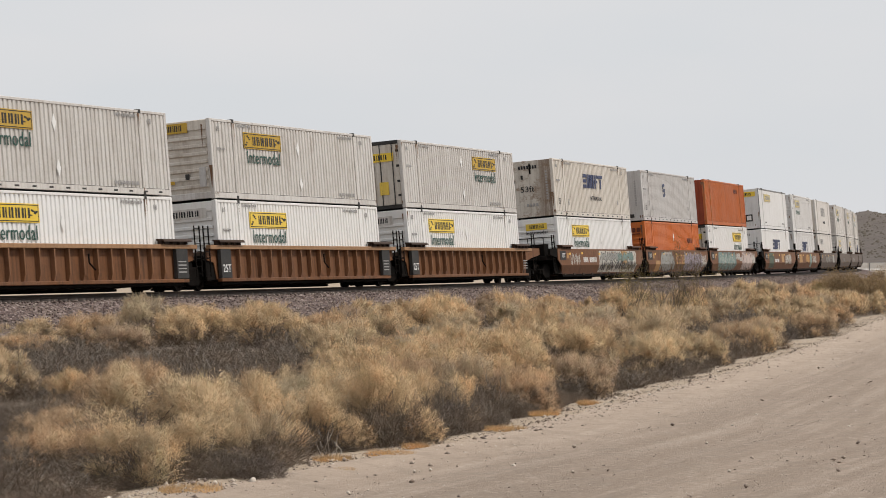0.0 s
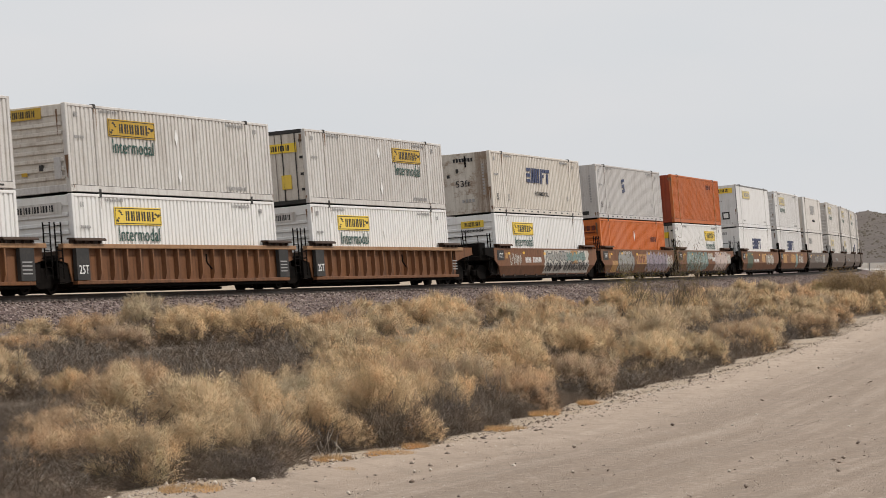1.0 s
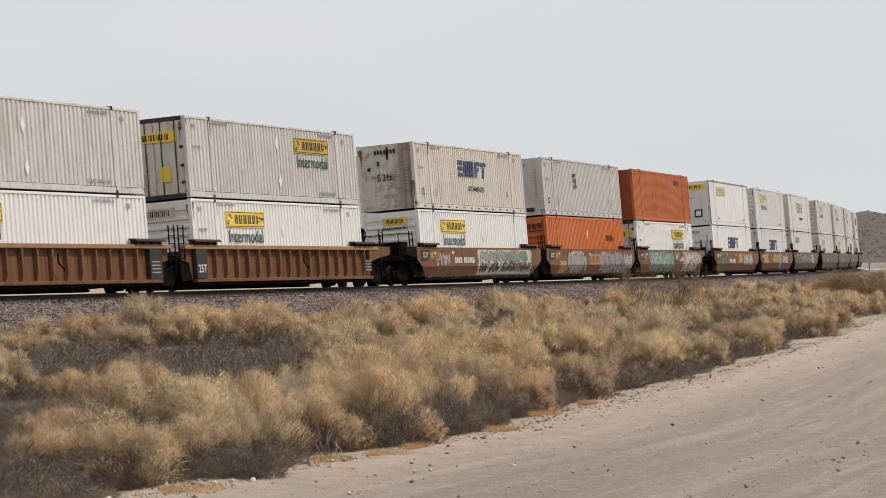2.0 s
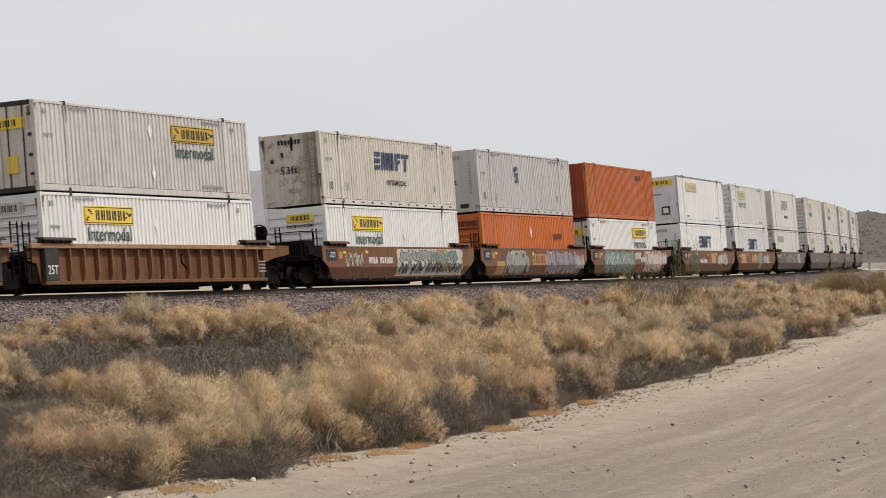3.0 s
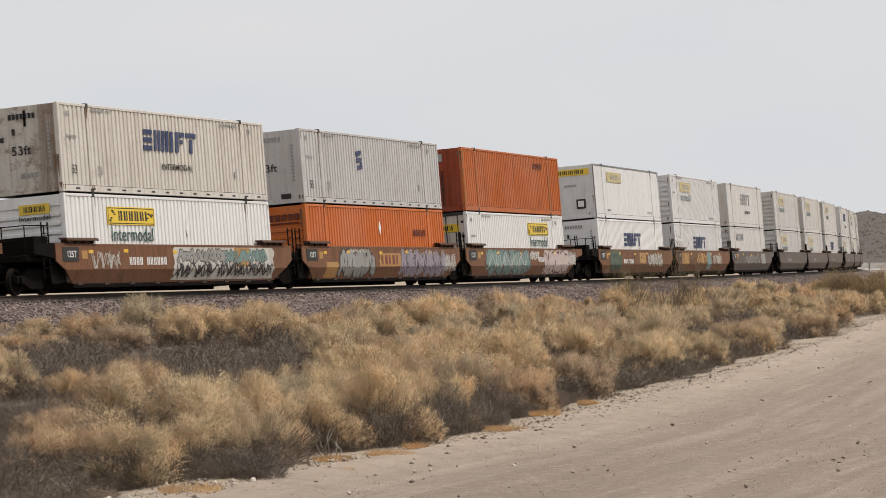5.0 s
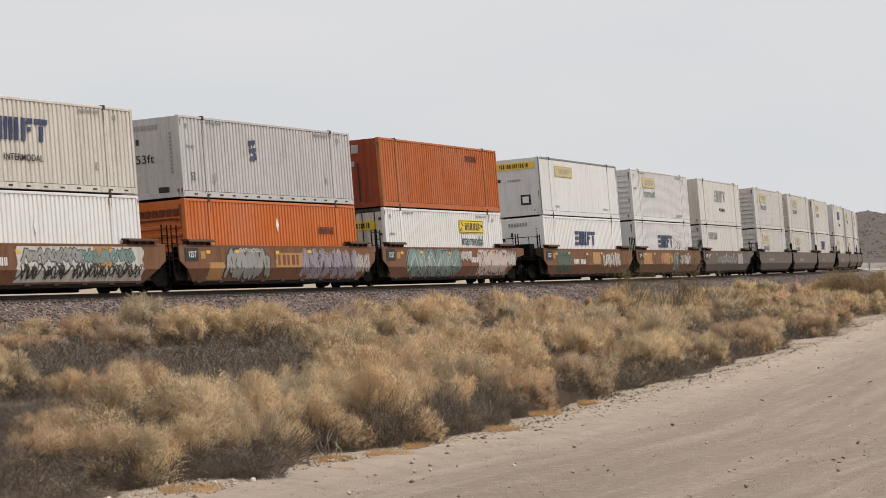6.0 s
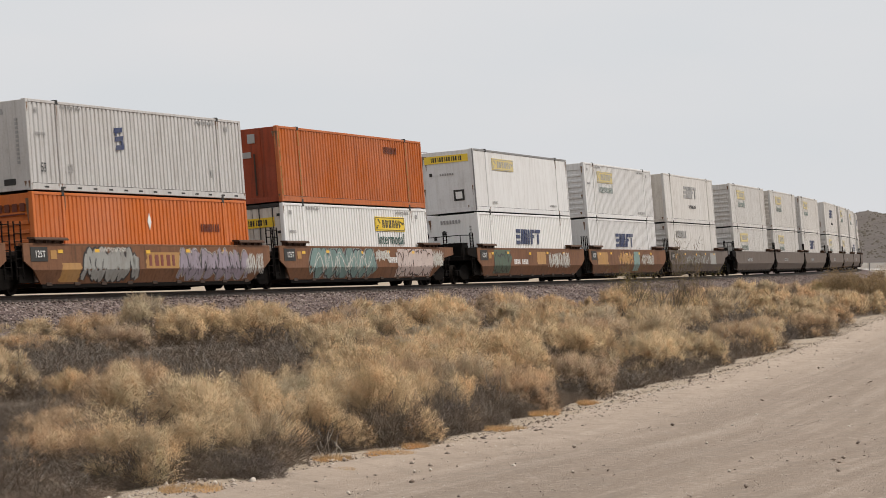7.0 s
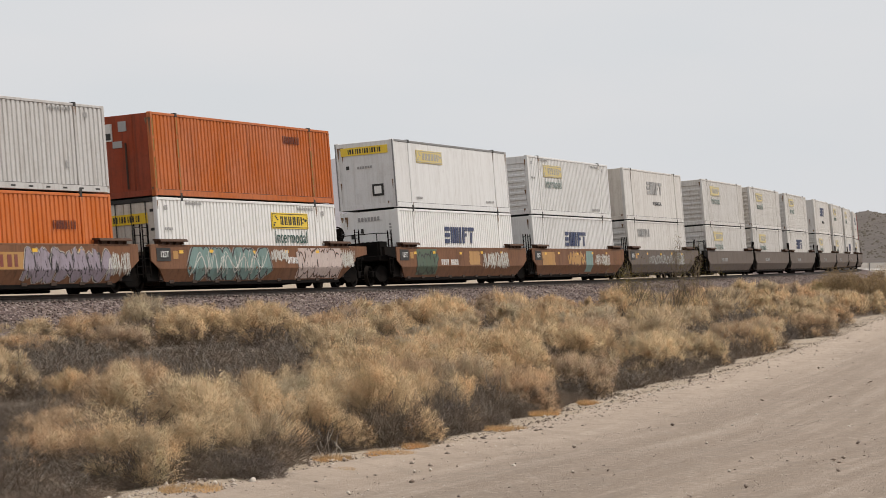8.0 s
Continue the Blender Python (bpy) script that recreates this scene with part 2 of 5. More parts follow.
def prism_y(bm, profile, y0, y1):
    """A closed (x, z) outline drawn out along y."""
    a = [bm.verts.new((x, y0, z)) for x, z in profile]
    b = [bm.verts.new((x, y1, z)) for x, z in profile]
    n = len(a)
    for i in range(n):
        bm.faces.new((a[i], a[(i + 1) % n], b[(i + 1) % n], b[i]))
    bm.faces.new(a)
    bm.faces.new(b[::-1])


def rod(bm, p, q, r=0.015, sides=6):
    p, q = Vector(p), Vector(q)
    d = (q - p).to_track_quat("Z", "Y").to_matrix()
    a, b = [], []
    for i in range(sides):
        o = d @ Vector((r * math.cos(2 * math.pi * i / sides), r * math.sin(2 * math.pi * i / sides), 0))
        a.append(bm.verts.new(p + o))
        b.append(bm.verts.new(q + o))
    for i in range(sides):
        bm.faces.new((a[i], a[(i + 1) % sides], b[(i + 1) % sides], b[i]))
    bm.faces.new(a[::-1])
    bm.faces.new(b)


def made(fill, *args):
    bm = bmesh.new()
    fill(bm, *args)
    return bm


def boxes(*items):
    bm = bmesh.new()
    for it in items:
        box(bm, *it)
    return bm


# ---- ground, road, track bed ----
def build_ground():
    def graded(lo, hi, fine_lo, fine_hi, step):
        mid = list(np.arange(fine_lo, fine_hi + 0.001, step))
        left, right, g, x = [], [], step, fine_lo
        while x > lo:
            g *= 1.35
            x = max(lo, x - g)
            left.append(x)
        g, x = step, fine_hi
        while x < hi:
            g *= 1.35
            x = min(hi, x + g)
            right.append(x)
        return left[::-1] + mid + right

    xs = graded(-4800, 4800, -30, 40, 0.45)
    ys = graded(-2000, 4900, 18, 150, 0.45)
    verts = [(x, y, ground_z(x, y)) for y in ys for x in xs]
    nx = len(xs)
    faces = [(j * nx + i, j * nx + i + 1, (j + 1) * nx + i + 1, (j + 1) * nx + i) for j in range(len(ys) - 1) for i in range(nx - 1)]
    ob = new("ground", arrays_mesh("ground", verts, faces, SAND))
    for f in ob.data.polygons:
        f.use_smooth = True
    tagged(ob, "pale sandy desert ground with fine gravel", "ground", kind="structure")


def road_material():
    m = material("graded_dirt_road", (0.42, 0.34, 0.265), 0.95)
    n, l, b = nodes_of(m)
    big = noise_node(m, 0.25, 5)
    along = noise_node(m, 0.9, 6, (3.2, 0.10, 1), 0.7, "UV")
    fine = noise_node(m, 34, 5, rough=0.85)
    pebble = noise_node(m, 8, 5, rough=0.8)
    c1 = ramp_node(m, big, [(0.3, (0.345, 0.268, 0.208)), (0.7, (0.305, 0.236, 0.185))])
    c2 = mix_node(m, ramp_node(m, along, [(0.36, (0.62,) * 3), (0.62, (0, 0, 0))]), c1, (0.235, 0.18, 0.135))
    c3 = mix_node(m, ramp_node(m, along, [(0.50, (0, 0, 0)), (0.74, (0.55,) * 3)]), c2, (0.45, 0.37, 0.295))
    c4 = mix_node(m, ramp_node(m, fine, [(0.48, (0, 0, 0)), (0.64, (0.6,) * 3)]), c3, (0.19, 0.145, 0.112))
    c5 = mix_node(m, ramp_node(m, pebble, [(0.55, (0, 0, 0)), (0.64, (0.6,) * 3)]), c4, (0.46, 0.385, 0.315))
    uvn = n.new("ShaderNodeTexCoord")
    across = n.new("ShaderNodeSeparateXYZ")
    l.new(uvn.outputs["UV"], across.inputs[0])
    ragged = n.new("ShaderNodeMath")
    ragged.operation = "MULTIPLY_ADD"
    ragged.inputs[1].default_value = 2.2
    l.new(noise_node(m, 0.5, 5, (1.0, 0.35, 1), 0.7, "UV"), ragged.inputs[0])
    l.new(across.outputs["X"], ragged.inputs[2])
    loose = n.new("ShaderNodeMapRange")
    loose.inputs["From Min"].default_value, loose.inputs["From Max"].default_value = 3.6, 1.6
    loose.inputs["To Max"].default_value = 0.7
    l.new(ragged.outputs[0], loose.inputs["Value"])
    sandy = mix_node(m, ramp_node(m, fine, [(0.50, (0, 0, 0)), (0.68, (0.5,) * 3)]), (0.47, 0.372, 0.292), (0.27, 0.205, 0.155))
    mottle = noise_node(m, 1.7, 6, rough=0.75)
    c6 = mix_node(m, loose.outputs[0], c5, sandy)
    c7 = mix_node(m, ramp_node(m, mottle, [(0.48, (0, 0, 0)), (0.66, (0.5,) * 3)]), c6, (0.235, 0.19, 0.15))
    set_color(m, c7)
    bump_node(m, fine, 0.8, 0.03)
    return m


ROAD_WIDTH = 9.0


def build_road():
    """Graded dirt road; across: shoulder, wheel ruts, crown."""
    m = road_material()
    ys = list(np.arange(-40, 180, 0.8))
    cross = np.linspace(0.15, ROAD_WIDTH, 34)
    verts, uvs = [], []
    for y in ys:
        x = road_edge(y)
        for c in cross:
            edge = min(c - 0.15, ROAD_WIDTH - c)
            rut = sum(-0.03 * math.exp(-((c - k) / 0.28) ** 2) for k in (1.7, 3.5, 5.4, 7.2))
            bumpy = 0.016 * noise.noise((c * 1.3, y * 0.22, 1)) + 0.008 * noise.noise((c * 5, y * 1.2, 4))
            e = c
            berm = 0.10 * math.exp(-((e - 0.1) / 0.55) ** 2)
            verts.append((x + c, y, GROUND + berm + (0.055 + rut + bumpy) * min(1, edge / 0.5) - (0.03 if edge < 0.01 else 0)))
            uvs.append((c, y))
    k = len(cross)
    faces = [(j * k + i, j * k + i + 1, (j + 1) * k + i + 1, (j + 1) * k + i) for j in range(len(ys) - 1) for i in range(k - 1)]
    me = arrays_mesh("road", verts, faces, m)
    uv = me.uv_layers.new(name="along")
    for lp in me.loops:
        uv.data[lp.index].uv = uvs[lp.vertex_index]
    for f in me.polygons:
        f.use_smooth = True
    tagged(new("road", me), "graded pale dirt road with faint wheel ruts", "dirt road", kind="structure")


def ballast_material():
    m = material("crushed_stone_ballast", (0.2, 0.17, 0.16), 0.9)
    n, l, b = nodes_of(m)
    co = n.new("ShaderNodeTexCoord")
    vo = n.new("ShaderNodeTexVoronoi")
    vo.inputs["Scale"].default_value = 11
    l.new(co.outputs["Object"], vo.inputs["Vector"])
    sep = n.new("ShaderNodeSeparateColor")
    l.new(vo.outputs["Color"], sep.inputs[0])
    c = ramp_node(m, sep.outputs[0], [(0.0, (0.032, 0.024, 0.024)), (0.35, (0.085, 0.056, 0.050)), (0.7, (0.145, 0.103, 0.092)), (1.0, (0.34, 0.28, 0.255))])
    big = noise_node(m, 0.5, 4)
    set_color(m, mix_node(m, ramp_node(m, big, [(0.4, (0, 0, 0)), (0.8, (0.3,) * 3)]), c, (0.22, 0.175, 0.14)))
    bump_node(m, vo.outputs["Distance"], 1.0, 0.06)
    return m


BALLAST = ballast_material()


def build_track():
    # ballast bed: shoulders fall away to the ground on both sides
    prof = [(-6.5, None), (-3.6, -0.72), (-1.75, -0.30), (1.45, -0.30), (2.0, -0.31), (3.3, -0.76), (4.7, -1.15), (6.4, None)]
    ss = np.arange(-138, 560, 0.7)
    rng = random.Random(5)
    dense = []
    for (a, az), (b, bz) in zip(prof, prof[1:]):
        cnt = max(1, int(abs(b - a) / 0.45))
        for i in range(cnt):
            f = i / cnt
            dense.append((a + (b - a) * f, az, bz, f))
    dense.append((prof[-1][0], None, None, 1.0))
    verts = []
    for s in ss:
        for o, az, bz, f in dense:
            low = GROUND - 0.12
            za = low if az is None else az
            zb = low if bz is None else bz
            z = za + (zb - za) * f
            wob = 0.0 if z < low + 0.01 else rng.uniform(-0.03, 0.03)
            if abs(o) <= 2.2:
                verts.append(banked(s, o, z + wob * 0.5))
            else:
                # the banking runs out down the shoulder
                x, y, _ = beside(s, o)
                verts.append((x, y, z + wob + o * math.sin(CANT) * max(0, 1 - (abs(o) - 2.2) / 3.5)))
    k = len(dense)
    faces = [(j * k + i, j * k + i + 1, (j + 1) * k + i + 1, (j + 1) * k + i) for j in range(len(ss) - 1) for i in range(k - 1)]
    bed = new("ballast_bed", arrays_mesh("ballast_bed", verts, faces, BALLAST))
    tagged(bed, "raised bed of purplish crushed stone ballast", "ballast", kind="structure")

    # rails: foot, web and head swept along the line
    prof = [(-0.07, -0.17), (0.07, -0.17), (0.07, -0.155), (0.012, -0.135), (0.012, -0.045), (0.036, -0.035), (0.036, -0.004), (0.026, 0.0), (-0.026, 0.0), (-0.036, -0.004), (-0.036, -0.035), (-0.012, -0.045), (-0.012, -0.135), (-0.07, -0.155)]
    for side in (-0.7525, 0.7525):
        rs = np.arange(-138, 420, 1.5)
        verts = [banked(s, side + o, z) for s in rs for o, z in prof]
        k = len(prof)
        faces = [(j * k + i, j * k + (i + 1) % k, (j + 1) * k + (i + 1) % k, (j + 1) * k + i) for j in range(len(rs) - 1) for i in range(k)]
        me = arrays_mesh("rail", verts, faces, STEEL)
        me.materials.append(RAIL_TOP)
        for f in me.polygons:
            if f.index % k == 7:
                f.material_index = 1
        tagged(new("rail", me), "brown steel rail with a polished head", "rail", "rails", "structure")


def build_ties():
    """Weathered ties under the rails, joined: too many and too small to pick apart."""
    rng = random.Random(9)
    verts, faces = [], []
    for k in range(780):
        s = -100 + k * 0.6 + rng.uniform(-0.03, 0.03)
        e = rng.uniform(-0.04, 0.04)
        b = len(verts)
        for ds in (-0.115, 0.115):
            for off in (-1.32 + e, 1.32 + e):
                for z in (-0.36, -0.172):
                    verts.append(banked(s + ds, off, z))
        faces += [(b, b + 1, b + 3, b + 2), (b + 4, b + 6, b + 7, b + 5), (b, b + 4, b + 5, b + 1), (b + 2, b + 3, b + 7, b + 6), (b + 1, b + 5, b + 7, b + 3)]
    tagged(new("tie", arrays_mesh("tie", verts, faces, TIE)), "weathered dark ties under the rails", "railway tie", kind="stuff")


def build_litter():
    """The floor of the scrub: dead leaves and twigs over sand, from the road's berm to the track bed."""
    m = soil("twig_litter", (0.15, 0.115, 0.085), (0.11, 0.085, 0.065), (0.27, 0.21, 0.155), 16, 0.04)
    verts, faces = [], []
    ys = np.arange(14, 230, 1.0)
    n = 60
    for y in ys:
        edge = road_edge(y) - 0.75 + 0.25 * noise.noise((y * 0.5, 2.2, 0)) + 0.12 * noise.noise((y * 2.1, 5.2, 0))
        for i in range(n + 1):
            x = edge - 34 * (i / n) ** 1.3
            verts.append((x, y, ground_z(x, y) + (0.02 if i else -0.03)))
    k = n + 1
    faces = [(j * k + i + 1, j * k + i, (j + 1) * k + i, (j + 1) * k + i + 1) for j in range(len(ys) - 1) for i in range(n)]
    me = arrays_mesh("scrub_floor", verts, faces, m)
    for f in me.polygons:
        f.use_smooth = True
    tagged(new("scrub_floor", me), "brown leaf and twig litter under the shrubs", "ground", kind="structure")


build_ground()
build_road()
build_track()
build_ties()
build_litter()


# ---- train ----
LENGTH, WIDTH, HIGH = 16.15, 2.60, 2.896
HX, HY = LENGTH / 2, WIDTH / 2
FLOOR_Z = 0.335


def flat_bars(bm, x0, x1, z0, z1, count, y, seed=1, gap=0.25):
    """A row of plain upright bars in place of lettering."""
    rng = random.Random(seed)
    w = (x1 - x0) / count
    for i in range(count):
        a = x0 + i * w
        b = w * (1 - gap)
        if rng.random() < 0.3:
            box(bm, a + b * 0.2, a + b * 0.75, y, y + 0.008, z0, z1)
        else:
            box(bm, a, a + b * 0.36, y, y + 0.008, z0, z1)
            box(bm, a + b * 0.58, a + b, y, y + 0.008, z0 + (z1 - z0) * rng.choice((0, 0, 0.12)), z1)


def words(name, text, size, mat, parent, x, y, z, turn=0.0, stretch=1.0, lean=0.0, face="side"):
    """Flat lettering on the road side (or on the leading end) of a thing."""
    cu = bpy.data.curves.new(name, "FONT")
    cu.body, cu.size, cu.extrude, cu.shear = text, size, 0.004, lean
    cu.offset = size * 0.004
    cu.space_character = 1.08
    cu.align_x, cu.align_y = "CENTER", "CENTER"
    tmp = bpy.data.objects.new(name, cu)
    dep = bpy.context.evaluated_depsgraph_get()
    scene.collection.objects.link(tmp)
    dep.update()
    me = bpy.data.meshes.new_from_object(tmp.evaluated_get(dep))
    bpy.data.objects.remove(tmp)
    bpy.data.curves.remove(cu)
    me.materials.clear()
    me.materials.append(mat)
    ob = new(name, me)
    ob.parent = parent
    if face == "side":
        ob.matrix_basis = pose(x, y, z, 90, 0, 0) @ pose(0, 0, 0, 0, 0, turn) @ Matrix.Diagonal((stretch, 1, 1, 1))
    else:
        ob.matrix_basis = pose(x, y, z, 90, 0, -90) @ pose(0, 0, 0, 0, 0, turn) @ Matrix.Diagonal((stretch, 1, 1, 1))
    return ob


def corrugated(bm, x0, x1, z0, z1, y_out, depth, pitch):
    """Trapezoid vertical corrugation; y_out is the crest, the grooves lie depth further in."""
    n = max(2, round((x1 - x0) / pitch))
    p = (x1 - x0) / n
    inward = depth if y_out < 0 else -depth
    pts = [(x0, y_out + inward)]
    for i in range(n):
        a = x0 + i * p
        pts += [(a + p * 0.14, y_out + inward), (a + p * 0.22, y_out), (a + p * 0.78, y_out), (a + p * 0.86, y_out + inward)]
    pts.append((x1, y_out + inward))
    lo = [bm.verts.new((x, y, z0)) for x, y in pts]
    hi = [bm.verts.new((x, y, z1)) for x, y in pts]
    for i in range(len(pts) - 1):
        bm.faces.new((lo[i], lo[i + 1], hi[i + 1], hi[i]))


def container(paint, seed, nose="ribs", side="fine", decals=(), label="", trim=None, wall=None):
    """53 ft container; x along the train, road side at -y, base at z = 0. nose: the end towards the camera."""
    trim = trim or paint
    wall = wall or paint
    c = new("shipping_container")
    tagged(c, label, "container", "containers on the train")
    rng = random.Random(seed)
    # bottom rail deep enough for the pale strip along the foot of the wall
    for s in (-1, 1):
        y0, y1 = sorted((s * HY, s * (HY - 0.10)))
        part("bottom_rail", bevelled(boxes((-HX + 0.16, HX - 0.16, y0, y1, 0.02, 0.24)), 0.012), paint, c)
        part("top_rail", bevelled(boxes((-HX + 0.16, HX - 0.16, y0, y1, HIGH - 0.10, HIGH - 0.005)), 0.012), trim, c)
        for e in (-1, 1):
            x0, x1 = sorted((e * HX, e * (HX - 0.16)))
            part("corner_post", bevelled(boxes((x0, x1, y0 if s < 0 else y1 - 0.16, y0 + 0.16 if s < 0 else y1, 0.0, HIGH)), 0.015), paint, c)
            if trim is not paint:
                a, b = sorted((s * (HY + 0.004), s * (HY - 0.05)))
                part("edge_strip", boxes((*sorted((e * (HX + 0.004), e * (HX - 0.045))), a, b, 0.05, HIGH - 0.02)), trim, c, "dark grey edge strip")
            x0, x1 = sorted((e * 6.05 - 0.07, e * 6.05 + 0.07))
            a, b = sorted((s * (HY + 0.006), s * (HY - 0.09)))
            part("stacking_post", bevelled(boxes((x0, x1, a, b, 0.24, HIGH - 0.10)), 0.01), paint, c)
            a, b = sorted((s * (HY + 0.012), s * (HY - 0.15)))
            part("casting", bevelled(boxes((x0 - 0.02, x1 + 0.02, a, b, HIGH - 0.12, HIGH + 0.03)), 0.012), SEAM, c)
            part("foot_casting", bevelled(boxes((x0 - 0.02, x1 + 0.02, a, b, -0.01, 0.13)), 0.012), SEAM, c)
        pitch, depth = (0.285, 0.042) if side == "fine" else (0.62, 0.008)
        for x0, x1 in ((-HX + 0.16, -6.12), (-5.98, 5.98), (6.12, HX - 0.16)):
            if s < 0:
                # thin dark strip drawn for the shadow gap along the bottom rail
                part("seal_line", boxes((x0, x1, -HY - 0.003, -HY + 0.01, 0.222, 0.236)), SEAM, c)
            part("side_panel", made(corrugated, x0, x1, 0.24, HIGH - 0.10, s * (HY - 0.018), depth, pitch), paint, c)
    bm = bmesh.new()
    corrugated(bm, -HX + 0.05, HX - 0.05, -HY + 0.05, HY - 0.05, HIGH - 0.03, 0.02, 0.4)
    for v in bm.verts:
        v.co = (v.co.x, v.co.z, v.co.y)
    part("roof", bm, paint, c)
    part("floor", boxes((-HX + 0.1, HX - 0.1, -HY + 0.1, HY - 0.1, 0.05, 0.15)), SEAM, c)
    # far end: plain wall
    part("rear_wall", boxes((HX - 0.09, HX - 0.05, -HY + 0.16, HY - 0.16, 0.05, HIGH - 0.05)), paint, c)
    e = -HX
    if nose == "ribs":
        part("front_wall", boxes((e + 0.07, e + 0.11, -HY + 0.16, HY - 0.16, 0.05, HIGH - 0.05)), wall, c)
        for i in range(7):
            z = 0.42 + i * 0.29
            part("rib", bevelled(boxes((e + 0.01, e + 0.07, -HY + 0.2, HY - 0.2, z, z + 0.13)), 0.02), wall, c)
        part("header", bevelled(boxes((e + 0.02, e + 0.07, -HY + 0.16, HY - 0.16, HIGH - 0.40, HIGH - 0.03)), 0.02), wall, c)
        part("sill", bevelled(boxes((e + 0.0, e + 0.07, -HY + 0.16, HY - 0.16, 0.02, 0.26)), 0.02), paint, c)
    elif nose == "doors":
        for s in (-1, 1):
            y0, y1 = sorted((s * 0.012, s * (HY - 0.17)))
            d = part("door", bevelled(boxes((e + 0.03, e + 0.09, y0, y1, 0.16, HIGH - 0.15)), 0.012), wall, c)
            for y in (s * 0.30, s * 0.85):
                part("lock_rod", made(rod, (e + 0.0, y, 0.12), (e + 0.0, y, HIGH - 0.1), 0.022), SEAM, d, "dark steel lock rod")
            for z in (0.5, 1.1, 1.75, 2.4):
                part("hinge", boxes((e + 0.005, e + 0.03, *sorted((s * (HY - 0.17), s * (HY - 0.30))), z, z + 0.10)), SEAM, d)
        part("header", bevelled(boxes((e, e + 0.10, -HY + 0.16, HY - 0.16, HIGH - 0.14, HIGH)), 0.01), SEAM, c)
        part("sill", bevelled(boxes((e, e + 0.10, -HY + 0.16, HY - 0.16, 0.0, 0.15)), 0.01), SEAM, c)
    else:
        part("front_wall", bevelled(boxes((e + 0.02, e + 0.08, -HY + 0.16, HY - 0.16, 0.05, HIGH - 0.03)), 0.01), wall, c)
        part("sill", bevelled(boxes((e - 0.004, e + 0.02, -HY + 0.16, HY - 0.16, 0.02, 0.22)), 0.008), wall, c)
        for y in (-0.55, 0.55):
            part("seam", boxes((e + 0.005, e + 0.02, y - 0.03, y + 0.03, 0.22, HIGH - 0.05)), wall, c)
        part("vent", bevelled(boxes((e - 0.01, e + 0.02, 0.72, 0.86, 1.75, 1.9)), 0.01), SEAM, c)
    # rust weeping from the castings and the foot of the posts
    bm = bmesh.new()
    for k in range(rng.randrange(7, 13)):
        x = rng.choice((-6.05, -6.05, 6.05, 6.05, -HX + 0.1, HX - 0.1)) + rng.gauss(0, 0.09)
        if abs(x) > HX - 0.02:
            continue
        w, z1 = rng.uniform(0.015, 0.05), rng.choice((HIGH - 0.12, 0.24, 0.24))
        drop = rng.uniform(0.1, 0.7) if z1 > 1 else rng.uniform(0.08, 0.23)
        y = -HY - 0.008
        prism_y(bm, [(x - w, z1), (x + w, z1), (x + w * 0.5, z1 - drop * 0.6), (x, z1 - drop), (x - w * 0.6, z1 - drop * 0.5)], y, y + 0.003)
    part("rust_run", bm, RUST_STAIN, c, "brown rust runs below the castings")
    bm = bmesh.new()
    for k in range(rng.randrange(4, 9)):
        y, z1, w = rng.choice((-1, 1, 1)) * (HY - 0.05 - abs(rng.gauss(0, 0.22))), rng.choice((0.3, 0.3, 1.2, HIGH - 0.2)), rng.uniform(0.02, 0.07)
        drop = rng.uniform(0.15, 0.9) if z1 > 1 else rng.uniform(0.1, 0.26)
        prism_x(bm, [(y - w, z1), (y + w, z1), (y + w * 0.5, z1 - drop * 0.6), (y, z1 - drop), (y - w * 0.6, z1 - drop * 0.5)], -HX - 0.006, -HX - 0.003)
    part("rust_run", bm, RUST_STAIN, c)
    for d in decals:
        d(c)
    return c


Y_SIDE = -HY - 0.006


def yellow_panel(x, wide=3.5, z=2.2, high=0.60, ink=None, seed=3, mat=None):
    """Yellow name board with a row of heavy plain bars between two scroll ornaments."""
    def put(c):
        p = part("name_board", bevelled(boxes((x - wide / 2, x + wide / 2, Y_SIDE - 0.002, Y_SIDE + 0.02, z - high / 2, z + high / 2)), 0.004), mat or YELLOW, c, "yellow painted name board")
        rng = random.Random(seed)
        bm = bmesh.new()
        u = x - wide * 0.27
        for k in range(11):
            w = wide * rng.choice((0.024, 0.03, 0.036))
            box(bm, u, u + w, Y_SIDE - 0.008, Y_SIDE, z - high * 0.27, z + high * 0.27)
            u += w + wide * (0.034 if k % 2 else 0.016)
        part("mark", bm, ink or BLACK_INK, p)
        bm = bmesh.new()
        for a, b, q, r in ((-0.485, 0.485, 0.40, 0.44), (-0.485, 0.485, -0.44, -0.40), (-0.485, -0.477, -0.45, 0.45), (0.477, 0.485, -0.45, 0.45)):
            box(bm, x + a * wide, x + b * wide, Y_SIDE - 0.007, Y_SIDE, z + q * high, z + r * high)
        part("border", bm, ink or BLACK_INK, p)
        bm = bmesh.new()
        for e in (-1, 1):
            for k in range(5):
                xx = x + e * wide * (0.445 - 0.024 * k)
                zz = z + high * rng.uniform(-0.27, 0.27)
                t = 0.012 + 0.012 * rng.random()
                prism_y(bm, [(xx - 0.09, zz - t), (xx + 0.05, zz - t * 2.2), (xx + 0.09, zz + t), (xx - 0.04, zz + t * 2)], Y_SIDE - 0.007, Y_SIDE)
        part("ornament", bm, ink or BLACK_INK, p)
    return put


def side_word(text, x, z, size, mat, stretch=1.0, lean=0.0):
    def put(c):
        words("lettering", text, size, mat, c, x, Y_SIDE - 0.008, z, 0, stretch, lean)
    return put


